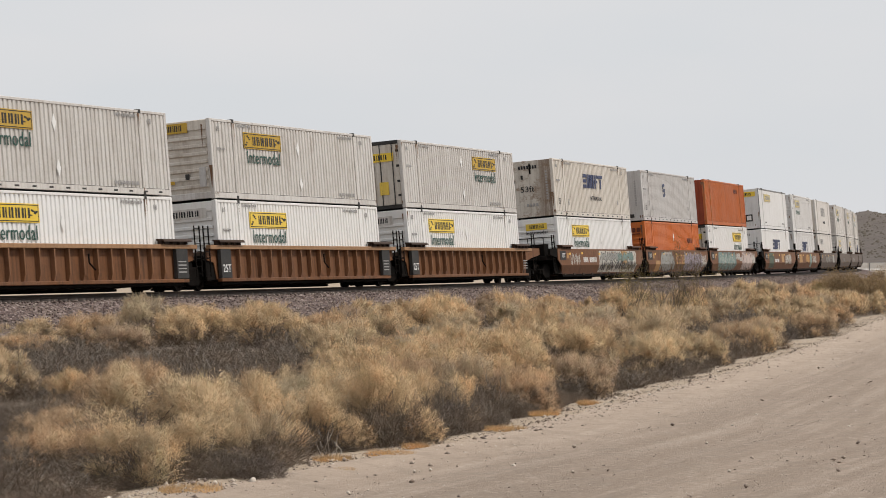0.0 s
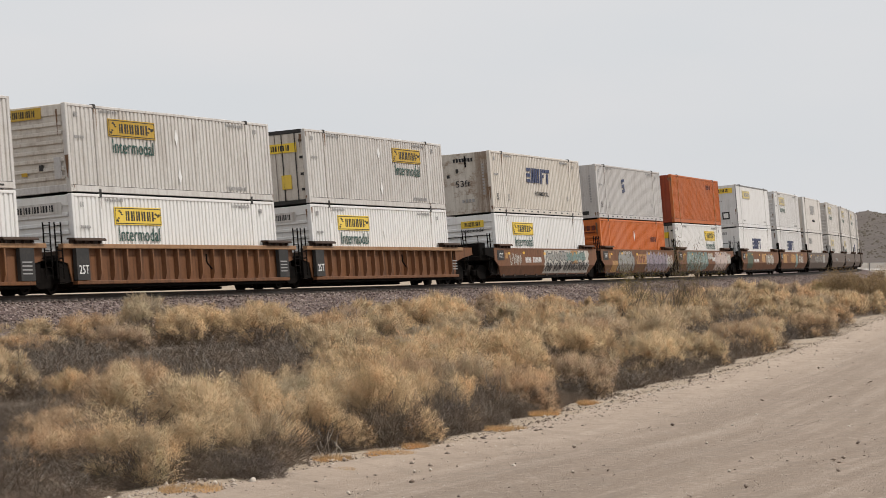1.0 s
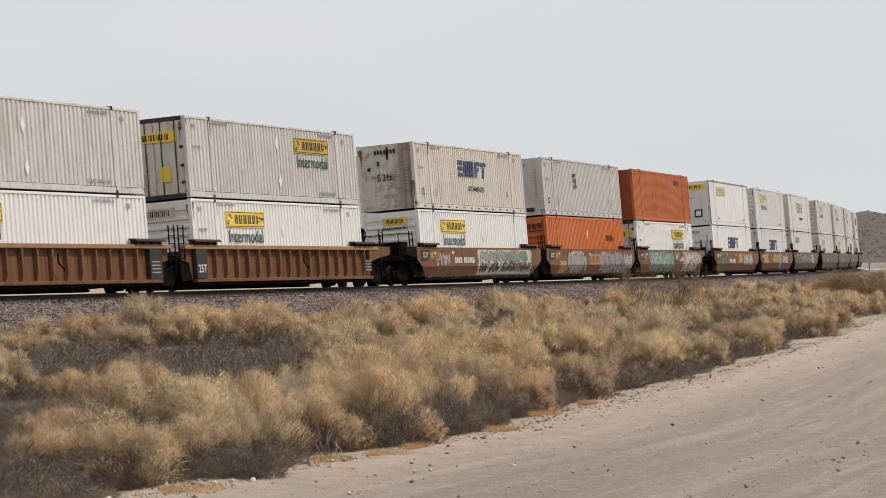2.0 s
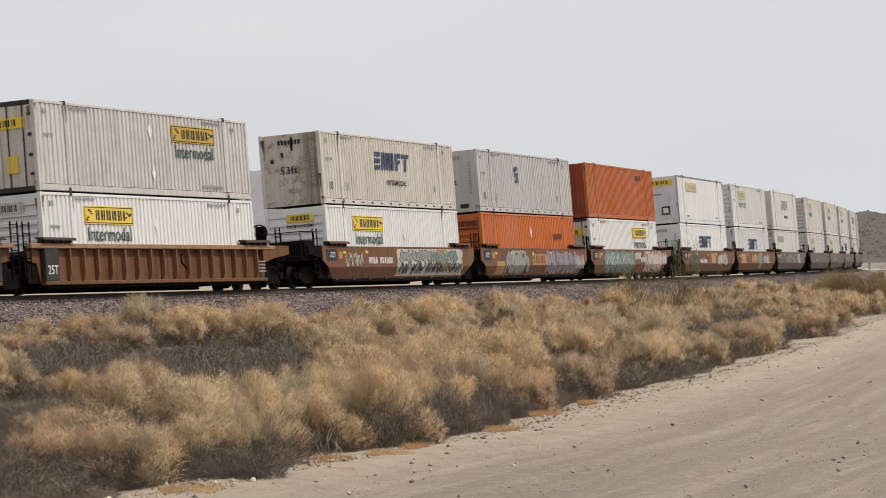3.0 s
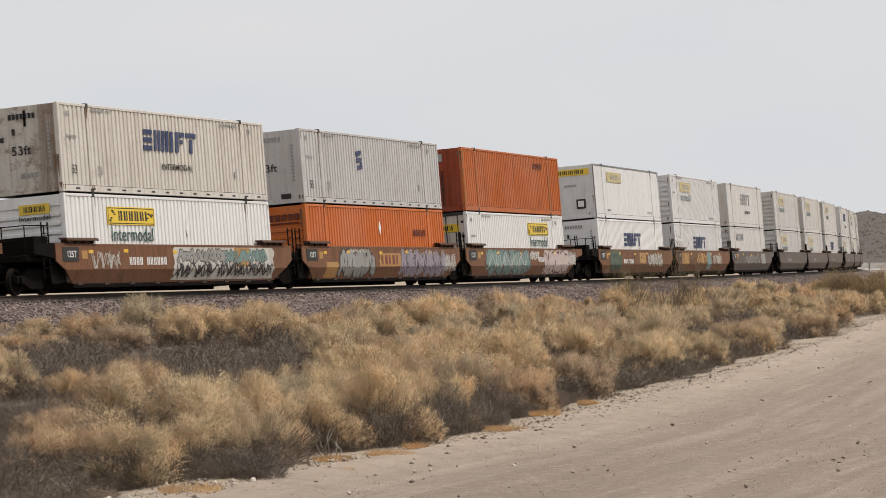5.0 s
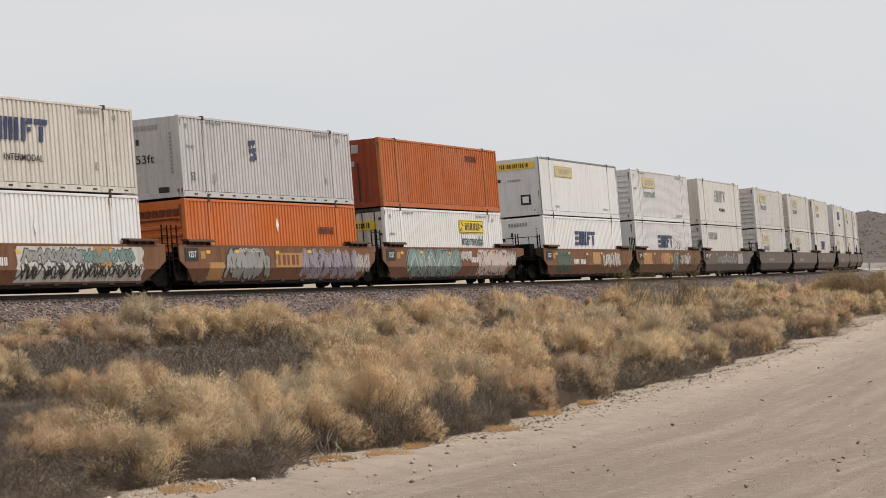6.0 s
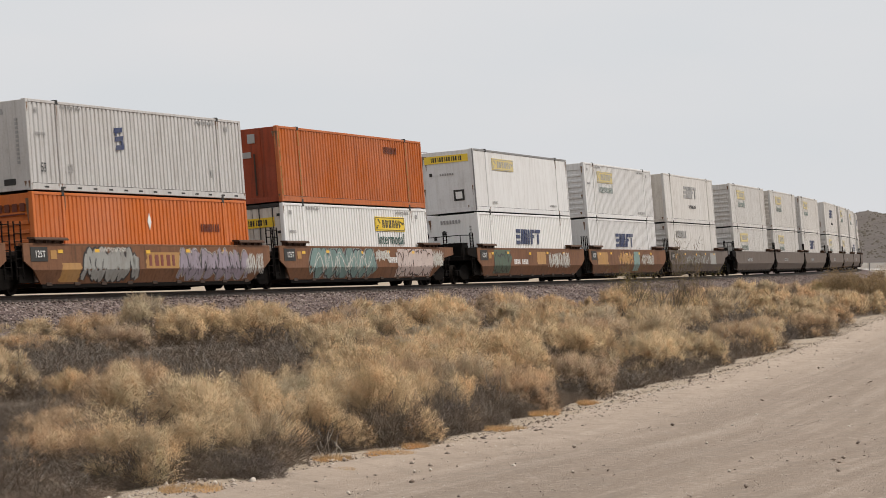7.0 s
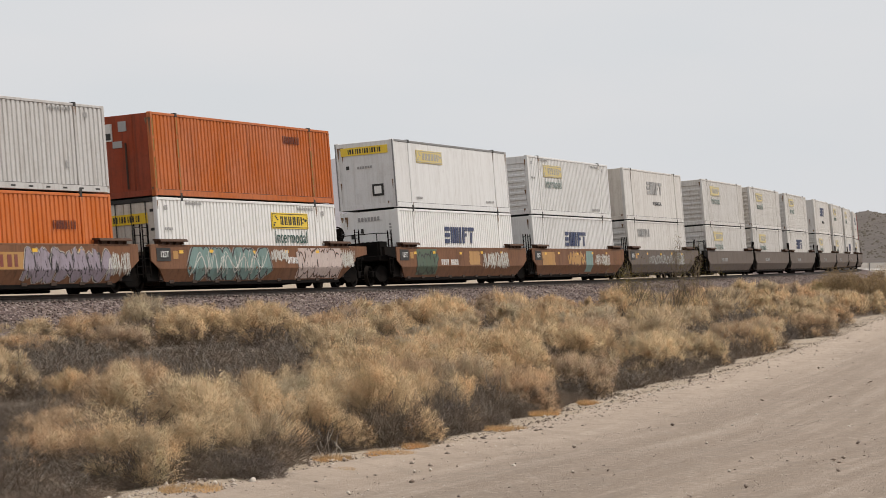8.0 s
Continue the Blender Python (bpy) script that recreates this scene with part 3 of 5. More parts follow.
def side_mark(x0, x1, z0, z1, count, mat, seed=1, gap=0.25):
    """A row of plain bars of the size and colour of a mark that is not lettered."""
    def put(c):
        bm = bmesh.new()
        flat_bars(bm, x0, x1, z0, z1, count, Y_SIDE - 0.006, seed, gap)
        part("mark", bm, mat, c)
    return put


def end_board(z=2.6, mat=None, y=0.35, wide=1.5, high=0.36):
    """Name board on the end wall."""
    def put(c):
        e = -HX - 0.006
        p = part("end_board", boxes((e - 0.006, e + 0.03, y - wide / 2, y + wide / 2, z - high / 2, z + high / 2)), mat or YELLOW, c, "yellow painted end board")
        bm = bmesh.new()
        for k in range(14):
            yy = y + wide * (0.34 - 0.052 * k)
            box(bm, e - 0.008, e, yy - 0.016 * wide, yy + (0.018 if k % 3 else 0.002) * wide, z - high * 0.30, z + high * 0.30)
        part("mark", bm, BLACK_INK, p)
    return put


def end_mark(y0, y1, z0, z1, count, mat, tall=False):
    def put(c):
        e = -HX - 0.004
        bm = bmesh.new()
        for k in range(count):
            if tall:
                a = z0 + (z1 - z0) * k / count
                box(bm, e - 0.008, e + 0.03, y0, y1, a, a + (z1 - z0) / count * 0.62)
            else:
                a = y0 + (y1 - y0) * k / count
                box(bm, e - 0.008, e + 0.03, a, a + (y1 - y0) / count * 0.62, z0, z1)
        part("end_mark", bm, mat, c)
    return put


def diamond(x, z, mat=None, size=0.28):
    def put(c):
        bm = bmesh.new()
        prism_y(bm, [(x - size * 0.5, z), (x, z - size), (x + size * 0.5, z), (x, z + size)], Y_SIDE - 0.006, Y_SIDE + 0.01)
        part("placard", bm, mat or WHITE_INK, c, "pale diamond placard holder")
    return put


def zigzag(x0, x1, z0, z1, mat):
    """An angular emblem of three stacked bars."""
    def put(c):
        bm = bmesh.new()
        w, h = x1 - x0, z1 - z0
        for k in range(3):
            a = z0 + h * (0.36 * k)
            prism_y(bm, [(x0 - 0.03 * k, a), (x1 - 0.03 * k, a + 0.05), (x1 + 0.05 - 0.03 * k, a + h * 0.27), (x0 + 0.05 - 0.03 * k, a + h * 0.27 - 0.05)], Y_SIDE - 0.006, Y_SIDE + 0.01)
        for u, k in ((x0 + 0.02, 1), (x1 - 0.16, 0)):
            a = z0 + h * 0.36 * k
            prism_y(bm, [(u, a + h * 0.25), (u + 0.14, a + h * 0.25), (u + 0.14, a + h * 0.40), (u, a + h * 0.40)], Y_SIDE - 0.005, Y_SIDE + 0.01)
        part("emblem", bm, mat, c, "angular dark blue emblem")
    return put


def block_mark(x0, x1, z0, z1, mat):
    """Five heavy slanted blocks with notches, of the size of a painted name."""
    def put(c):
        w, h = (x1 - x0) / 5, z1 - z0
        for i in range(5):
            a = x0 + i * w
            bm = bmesh.new()
            lean = 0.12 * h
            def slab(u0, u1, v0, v1):
                prism_y(bm, [(a + u0 * w + lean * v0, z0 + v0 * h), (a + u1 * w + lean * v0, z0 + v0 * h), (a + u1 * w + lean * v1, z0 + v1 * h), (a + u0 * w + lean * v1, z0 + v1 * h)], Y_SIDE - 0.006, Y_SIDE + 0.01)
            if i == 0:
                for v0, v1 in ((0, 0.24), (0.38, 0.62), (0.76, 1)):
                    slab(0, 0.82, v0, v1)
            elif i == 1:
                for u in (0, 0.36, 0.72):
                    slab(u, u + 0.24, 0, 1)
            elif i == 2:
                slab(0.08, 0.34, 0, 1)
                slab(0.5, 0.78, 0, 1)
            elif i == 3:
                slab(0.0, 0.34, 0, 1)
                slab(0.44, 0.86, 0.76, 1)
                slab(0.44, 0.72, 0.42, 0.62)
            else:
                slab(0.36, 0.68, 0, 0.68)
                slab(0.0, 1.0, 0.76, 1)
            part("mark", bm, mat, c)
    return put


def end_word(text, y, z, size, mat, turn=0.0):
    def put(c):
        words("lettering", text, size, mat, c, -HX - 0.012, y, z, turn, 1.0, 0.0, "end")
    return put


def end_plate(y0, y1, z0, z1, mat, name="end_plate", out=0.02):
    def put(c):
        part(name, bevelled(boxes((-HX - out, -HX + 0.04, y0, y1, z0, z1)), 0.006), mat, c)
    return put


def post_scuff(x):
    """Ochre rubbed along a post, broken into uneven lengths."""
    def put(c):
        rng = random.Random(int(x * 10))
        z = 0.26
        while z < HIGH - 0.3:
            h = rng.uniform(0.2, 0.7)
            w = rng.uniform(0.03, 0.065)
            part("scuff", boxes((x - w, x + w * 0.8, -HY - 0.0095, -HY - 0.002, z, min(z + h, HIGH - 0.14))), SCUFF, c)
            z += h + rng.uniform(0.02, 0.2)
    return put


def fork_slots():
    """The row of dark slots along the bottom rail."""
    def put(c):
        for k in range(14):
            x = -7.2 + k * 1.1
            part("slot", boxes((x, x + 0.28, -HY - 0.003, -HY + 0.01, 0.09, 0.15)), SEAM, c)
    return put


# ---- well cars ----
def wheelset_mesh():
    bm = bmesh.new()
    for s in (-1, 1):
        segs = 20
        prof = [(0.06, 0.10), (0.30, 0.10), (0.33, 0.02), (0.42, 0.0), (0.42, 0.11), (0.445, 0.115), (0.445, 0.14), (0.36, 0.145), (0.30, 0.12), (0.06, 0.17)]
        rings = []
        for i in range(segs):
            a = 2 * math.pi * i / segs
            rings.append([bm.verts.new((r * math.cos(a), s * (0.83 - w), r * math.sin(a))) for r, w in prof])
        for i in range(segs):
            p, q = rings[i], rings[(i + 1) % segs]
            for j in range(len(prof)):
                k = (j + 1) % len(prof)
                bm.faces.new((p[j], q[j], q[k], p[k]))
    rod(bm, (0, -0.95, 0), (0, 0.95, 0), 0.075, 10)
    return mesh_of("wheelset", bm, WHEEL)


WHEEL = painted("worn_wheel_steel", (0.012, 0.0095, 0.008), (0.035, 0.024, 0.017), 0.4, 0.85, False, 0.08)
WHEELS = []
WHEELSET = wheelset_mesh()


def truck(parent, x):
    """Three-piece freight truck, centred at x."""
    bm = bmesh.new()
    for s in (-1, 1):
        y0, y1 = sorted((s * 1.02, s * 0.86))
        prism_y(bm, [(x - 1.15, 0.34), (x - 1.15, 0.58), (x - 0.75, 0.60), (x - 0.35, 0.82), (x + 0.35, 0.82), (x + 0.75, 0.60), (x + 1.15, 0.58), (x + 1.15, 0.34), (x + 0.72, 0.36), (x + 0.34, 0.16), (x - 0.34, 0.16), (x - 0.72, 0.36)], y0, y1)
        for e in (-1, 1):
            box(bm, x + e * 0.88 - 0.13, x + e * 0.88 + 0.13, *sorted((s * 1.10, s * 1.0)), 0.33, 0.57)
    box(bm, x - 0.2, x + 0.2, -0.86, 0.86, 0.40, 0.68)
    t = part("truck", bevelled(bm, 0.02), BLACK, parent, "black cast steel truck")
    for s in (-1, 1):
        bm = bmesh.new()
        for k in range(3):
            rod(bm, (x - 0.2 + 0.2 * k, s * 0.94, 0.28), (x - 0.2 + 0.2 * k, s * 0.94, 0.70), 0.07, 8)
        part("spring_nest", bm, WHEEL, t)
    for e in (-1, 1):
        w = new("wheelset", WHEELSET)
        w.parent = t
        w.location = (x + e * 0.88, 0, 0.42)
        WHEELS.append((w, x + e * 0.88))


def ladder(bm, x, y, z0, z1, wide=0.42):
    for e in (-1, 1):
        rod(bm, (x + e * wide / 2, y, z0), (x + e * wide / 2, y, z1), 0.026)
    k = max(2, int((z1 - z0) / 0.3))
    for i in range(k + 1):
        z = z0 + (z1 - z0) * (i + 0.4) / (k + 0.8)
        rod(bm, (x - wide / 2, y, z), (x + wide / 2, y, z), 0.014)


END = HX + 1.25      # the sides of a well run this far from its middle


def well_car(style, seed, first, last, paint, decals=(), label=""):
    """One platform of an articulated well car; x = 0 in the middle, z = 0 at the rail head."""
    c = new("well_car")
    tagged(c, label, "railway car", "cars of the train")
    rng = random.Random(seed)
    a, b = -END, END
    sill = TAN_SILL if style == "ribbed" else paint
    for s in (-1, 1):
        if style == "ribbed":
            bm = bmesh.new()
            prism_y(bm, [(-8.55, 0.36), (8.55, 0.36), (8.75, 0.95), (b, 1.05), (b, 1.46), (a, 1.46), (a, 1.05), (-8.75, 0.95)], *sorted((s * 1.35, s * 1.315)))
            part("side_plate", bm, paint, c)
            y0, y1 = sorted((s * 1.53, s * 1.34))
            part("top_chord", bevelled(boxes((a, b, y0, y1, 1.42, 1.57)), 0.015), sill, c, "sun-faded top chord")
            part("bottom_chord", bevelled(boxes((-8.5, 8.5, y0, y1, 0.26, 0.38)), 0.015), paint, c)
            # low underframe strip, black to carry the shadow beneath the well side
            part("underframe", bevelled(boxes((-8.3, 8.3, *sorted((s * 1.42, s * 1.2)), 0.165, 0.25)), 0.015), BLACK, c)
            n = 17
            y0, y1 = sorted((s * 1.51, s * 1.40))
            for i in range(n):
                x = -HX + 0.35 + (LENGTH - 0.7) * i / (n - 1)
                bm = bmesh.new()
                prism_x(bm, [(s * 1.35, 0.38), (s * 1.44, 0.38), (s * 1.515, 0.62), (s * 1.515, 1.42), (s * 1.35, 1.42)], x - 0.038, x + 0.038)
                part("rib", bm, LIT_RIB_BROWN, c)
        else:
            bm = bmesh.new()
            prism_y(bm, [(-8.75, 0.74), (8.75, 0.74), (b, 1.02), (b, 1.52), (a, 1.52), (a, 1.02)], *sorted((s * 1.53, s * 1.49)))
            part("side_plate", bm, paint, c)
            # the lower side leans in and is cut back for the trucks
            bm = bmesh.new()
            lo = [bm.verts.new((x, s * y, z)) for x, y, z in ((-7.95, 1.32, 0.30), (7.95, 1.32, 0.30), (8.75, 1.53, 0.74), (-8.75, 1.53, 0.74))]
            hi = [bm.verts.new((x, s * (y - 0.04), z)) for x, y, z in ((-7.95, 1.32, 0.30), (7.95, 1.32, 0.30), (8.75, 1.53, 0.74), (-8.75, 1.53, 0.74))]
            for q in range(4):
                bm.faces.new((lo[q], lo[(q + 1) % 4], hi[(q + 1) % 4], hi[q]))
            bm.faces.new(lo)
            bm.faces.new(hi[::-1])
            part("lower_side", bm, paint, c)
            y0, y1 = sorted((s * 1.535, s * 1.34))
            part("top_chord", bevelled(boxes((a, b, y0, y1, 1.50, 1.57)), 0.012), paint, c)
            # chord set low and coloured black for the shadow band under the car
            part("bottom_chord", bevelled(boxes((-7.9, 7.9, *sorted((s * 1.33, s * 1.1)), 0.165, 0.295)), 0.012), BLACK, c)
        if style == "ribbed":
            for e in ((-1,) if last else (-1, 1)):
                x0, x1 = sorted((e * (HX - 0.45), e * (HX + 0.42)))
                part("stencil_panel", boxes((x0, x1, *sorted((s * 1.535, s * 1.40)), 0.40, 1.42)), SEAM, c, "dark stencilled end panel")
        # raised container guides at both ends of the well
        for e in (-1, 1):
            x0, x1 = sorted((e * (HX + 0.62), e * (HX - 1.55)))
            g = LOWER_DARK if style == "ribbed" else GUIDE
            bm = bmesh.new()
            prism_y(bm, [(x0 + 0.12, 1.57), (x1 - 0.12, 1.57), (x1 - 0.12, 1.71), (x0 + 0.12, 1.71)], *sorted((s * 1.47, s * 1.33)))
            guide = part("container_guide", bm, g, c, "dark raised container guide")
            bm = bmesh.new()
            prism_x(bm, [(s * 1.33, 1.712), (s * 1.60, 1.692), (s * 1.64, 1.655), (s * 1.645, 1.69), (s * 1.60, 1.755), (s * 1.33, 1.775)], x0, x1)
            part("flange", bm, g, guide)
            for k in range(4):
                xx = x0 + 0.22 + (x1 - x0 - 0.5) * k / 3
                part("gusset", boxes((xx, xx + 0.05, *sorted((s * 1.585, s * 1.472)), 1.575, 1.690)), g, guide)
    # floor members across the well, daylight between them
    for i in range(9):
        x = -HX + 0.6 + (LENGTH - 1.2) * i / 8
        part("cross_member", bevelled(boxes((x - 0.18, x + 0.18, -1.36, 1.36, 0.24, 0.35)), 0.01), LOWER_DARK, c)
    for e, outer in ((-1, first), (1, last)):
        x0, x1 = sorted((e * (HX + 0.10), e * (HX + 0.30)))
        part("bulkhead", bevelled(boxes((x0, x1, -1.36, 1.36, 0.36, 1.40)), 0.02), LOWER_DARK, c)
        reach = HX + (2.7 if outer else 1.45)
        x0, x1 = sorted((e * (HX + 0.30), e * reach))
        for s in (-1, 1):
            xa, xb = sorted((e * (HX - 0.3), e * (END - 0.05)))
            # added plate that blackens the shaded gap around the truck
            part("truck_shield", bevelled(boxes((xa, xb, *sorted((s * 1.30, s * 1.22)), 0.34, 1.5)), 0.01), BLACK, c, "added black plate filling the shade over the truck")
        part("end_platform", bevelled(boxes((x0, x1, -1.30, 1.30, 1.02, 1.22)), 0.02), BLACK, c, "black end platform")
        part("centre_sill", bevelled(boxes((x0, x1, -0.35, 0.35, 0.70, 1.02)), 0.02), BLACK, c)
        xl = e * (HX + (1.75 if outer else 1.42))
        for s in (-1, 1):
            bm = bmesh.new()
            ladder(bm, xl, s * 1.46, 0.45, 2.25)
            rod(bm, (xl - 0.21, s * 1.46, 1.12), (xl - 0.21, s * 1.25, 1.12), 0.02)
            rod(bm, (xl + 0.21, s * 1.46, 1.12), (xl + 0.21, s * 1.25, 1.12), 0.02)
            part("ladder", bm, BLACK, c, "black ladder with grab irons")
        if outer and e < 0:
            bm = bmesh.new()
            xr = e * (HX + 2.6)
            for y in (-1.2, -0.4, 0.4, 1.2):
                rod(bm, (xr, y, 1.2), (xr, y, 2.15), 0.02)
            rod(bm, (xr, -1.2, 2.15), (xr, 1.2, 2.15), 0.02)
            rod(bm, (xr, -1.2, 1.7), (xr, 1.2, 1.7), 0.02)
            rod(bm, (xr, -1.2, 2.15), (e * (HX + 1.6), -1.35, 2.15), 0.02)
            rod(bm, (e * (HX + 1.6), -1.35, 1.2), (e * (HX + 1.6), -1.35, 2.15), 0.02)
            part("handrail", bm, BLACK, c, "black tubular handrail")
        if outer:
            # side sill over the end truck
            for s in (-1, 1):
                bm = bmesh.new()
                xs = e * (HX + 0.2), e * (HX + 1.2), e * (reach - 0.1)
                prism_y(bm, [(xs[0], 0.95), (xs[0], 1.57), (xs[2], 1.57), (xs[2], 1.25), (xs[1], 1.1)], *sorted((s * 1.50, s * 1.38)))
                part("end_sill", bm, paint if e > 0 or style == "ribbed" else BLACK, c)
            bm = bmesh.new()
            xc = e * (reach - 0.3), e * (reach + 0.80)
            box(bm, *sorted(xc), -0.10, 0.10, 0.72, 0.92)
            box(bm, *sorted((e * (reach + 0.56), e * (reach + 0.86))), -0.17, 0.17, 0.66, 0.98)
            part("coupler", bevelled(bm, 0.02), BLACK, c, "black knuckle coupler")
            bm = bmesh.new()
            p = [(e * reach, 0.3, 0.7), (e * (reach + 0.2), 0.32, 0.42), (e * (reach + 0.45), 0.3, 0.38), (e * (reach + 0.84), 0.25, 0.5)]
            for u, v in zip(p, p[1:]):
                rod(bm, u, v, 0.03)
            part("air_hose", bm, BLACK, c)
            truck(c, e * (HX + 1.775))
        elif e < 0:
            truck(c, -(HX + 1.775))
    if first:
        # hand brake on its stand
        bm = bmesh.new()
        xb, yb, zb = -(HX + 1.25), 1.05, 2.28
        n = 18
        for i in range(n):
            p, q = (2 * math.pi * k / n for k in (i, i + 1))
            rod(bm, (xb, yb + 0.33 * math.cos(p), zb + 0.33 * math.sin(p)), (xb, yb + 0.33 * math.cos(q), zb + 0.33 * math.sin(q)), 0.028)
        for i in range(5):
            p = 2 * math.pi * i / 5
            rod(bm, (xb, yb, zb), (xb, yb + 0.33 * math.cos(p), zb + 0.33 * math.sin(p)), 0.022)
        part("hand_brake_wheel", bm, BLACK, c, "black spoked hand brake wheel")
        part("brake_stand", bevelled(boxes((xb + 0.06, xb + 0.30, yb - 0.18, yb + 0.18, 1.2, 2.55), (xb - 0.02, xb + 0.08, yb - 0.06, yb + 0.06, zb - 0.06, zb + 0.06), (xb - 0.2, xb + 0.7, -0.9, 0.6, 1.2, 1.85), (xb + 0.1, xb + 0.9, -1.4, -1.1, 1.2, 1.6)), 0.02), BLACK, c)
    for d in decals:
        d(c)
    return c


def side_y(z):
    """Outer face of a smooth-sided car at height z."""
    return -1.53 if z >= 0.74 else -1.53 + 0.21 * (0.74 - z) / 0.44


def stroke(bm, pts, width, lift):
    """A painted ribbon through (x, z) points, laid on the car's side."""
    fine = []
    for (x0, z0), (x1, z1) in zip(pts, pts[1:]):
        n = max(2, int(math.hypot(x1 - x0, z1 - z0) / 0.12))
        fine += [(x0 + (x1 - x0) * i / n, z0 + (z1 - z0) * i / n) for i in range(n)]
    fine.append(pts[-1])
    row = []
    for i, (x, z) in enumerate(fine):
        a, b = fine[max(0, i - 1)], fine[min(len(fine) - 1, i + 1)]
        dx, dz = b[0] - a[0], b[1] - a[1]
        d = math.hypot(dx, dz) + 1e-9
        pair = []
        for e in (-1, 1):
            px, pz = x - e * dz / d * width / 2, min(1.49, max(0.32, z + e * dx / d * width / 2))
            pair.append(bm.verts.new((px, side_y(pz) - lift, pz)))
        row.append(pair)
    for p, q in zip(row, row[1:]):
        bm.faces.new((p[0], q[0], q[1], p[1]))


def curve(pts, steps=5):
    """A smooth line through the given points."""
    out = []
    for i in range(len(pts) - 1):
        p0, p1, p2, p3 = pts[max(0, i - 1)], pts[i], pts[i + 1], pts[min(len(pts) - 1, i + 2)]
        for k in range(steps):
            t = k / steps
            out.append(tuple(0.5 * (2 * b + (c - a) * t + (2 * a - 5 * b + 4 * c - d) * t * t + (3 * b - a - 3 * c + d) * t ** 3) for a, b, c, d in zip(p0, p1, p2, p3)))
    return out + [pts[-1]]


def glyphs(x0, x1, z0, z1, count, seed):
    """Swelling, curling strokes that read as sprayed shapes and spell nothing."""
    rng = random.Random(seed)
    w, h = (x1 - x0) / count, z1 - z0
    out = []
    for i in range(count):
        a = x0 + i * w
        for k in range(rng.choice((2, 3))):
            n = rng.choice((4, 5, 6))
            up = rng.random() < 0.5
            pts = []
            for j in range(n):
                v = rng.uniform(0.72, 1.0) if up else rng.uniform(0.0, 0.28)
                up = not up
                pts.append((a + w * (-0.15 + 1.3 * (j + rng.uniform(-0.55, 0.55)) / (n - 1)), z0 + h * v))
            out.append(curve(pts))
    return out


def graffiti(x0, x1, z0, z1, count, fill, edge, seed, thick=0.17):
    def put(c):
        gl = glyphs(x0, x1, z0, z1, count, seed)
        p = None
        for name, mat, wide, lift in (("graffiti", edge, 1.75, 0.003), ("graffiti_fill", SPRAY_DARK, 1.4, 0.007), ("graffiti_fill", fill, 1.0, 0.011)):
            bm = bmesh.new()
            for i, g in enumerate(gl):
                stroke(bm, g, thick * wide, lift + 0.0002 * i)
            p = part(name, bm, mat, p or c, "sprayed graffiti shapes" if p is None else "") if p is None else (part(name, bm, mat, p), p)[1]
    return put


def scribble(x0, x1, z0, z1, count, mat, seed, thick=0.03):
    def put(c):
        bm = bmesh.new()
        for i, g in enumerate(glyphs(x0, x1, z0, z1, count, seed)):
            stroke(bm, g, thick, 0.016 + 0.0002 * i)
        part("scribble", bm, mat, c)
    return put


def letter_bars(x0, x1, z0, z1, mat):
    """Heavy plain bars of the size and colour of a faded owner's mark."""
    def put(c):
        w = (x1 - x0) / 5
        for k in range(5):
            a = x0 + k * w
            part("bar", boxes((a, a + w * (0.45, 0.62)[k % 2], -1.54, -1.534, z0, z1)), mat, c)
    return put


def patch(x0, x1, z0, z1, mat, seed=0, lift=0.002):
    """A painted-over area with uneven ends."""
    def put(c):
        rng = random.Random(seed)
        bm = bmesh.new()
        n = 8
        zs = sorted({z0 + (z1 - z0) * i / n for i in range(n + 1)} | ({0.74} if z0 < 0.74 < z1 else set()))
        rows = [(bm.verts.new((x0 + rng.uniform(-0.08, 0.08), side_y(z) - lift, z)), bm.verts.new((x1 + rng.uniform(-0.1, 0.1), side_y(z) - lift, z))) for z in zs]
        for p, q in zip(rows, rows[1:]):
            bm.faces.new((p[0], p[1], q[1], q[0]))
        part("paint_patch", bm, mat, c)
    return put


def car_marks(x0, x1, z0, z1, count, mat=None):
    """The car's stencilled mark and number, as plain bars."""
    def put(c):
        bm = bmesh.new()
        w = (x1 - x0) / count
        for i in range(count):
            if i == 4:
                continue
            a = x0 + i * w
            box(bm, a, a + w * 0.24, side_y(z0) - 0.008, side_y(z0), z0, z1)
            box(bm, a + w * 0.42, a + w * 0.66, side_y(z0) - 0.008, side_y(z0), z0, z1)
        part("stencil", bm, mat or WHITE_INK, c, "white stencilled bars")
    return put


def reflectors():
    def put(c):
        for x in (-7.1, -4.6, -0.9, 2.2, 5.2):
            z = 1.28 + 0.02 * math.sin(x * 9)
            part("reflector", boxes((x, x + 0.32, -1.542, -1.531, z, z + 0.11)), REFLECT, c, "yellow reflector strip")
        part("end_plate", boxes((-8.9, -7.8, -1.545, -1.531, 1.0, 1.46)), SEAM, c, "black stencil plate")
        words("stencil_word", "125T", 0.30, WHITE_INK, c, -8.3, -1.552, 1.22)
        part("ochre_plate", boxes((-7.6, -7.2, -1.542, -1.531, 1.08, 1.35)), SPRAY_OCHRE, c)
    return put


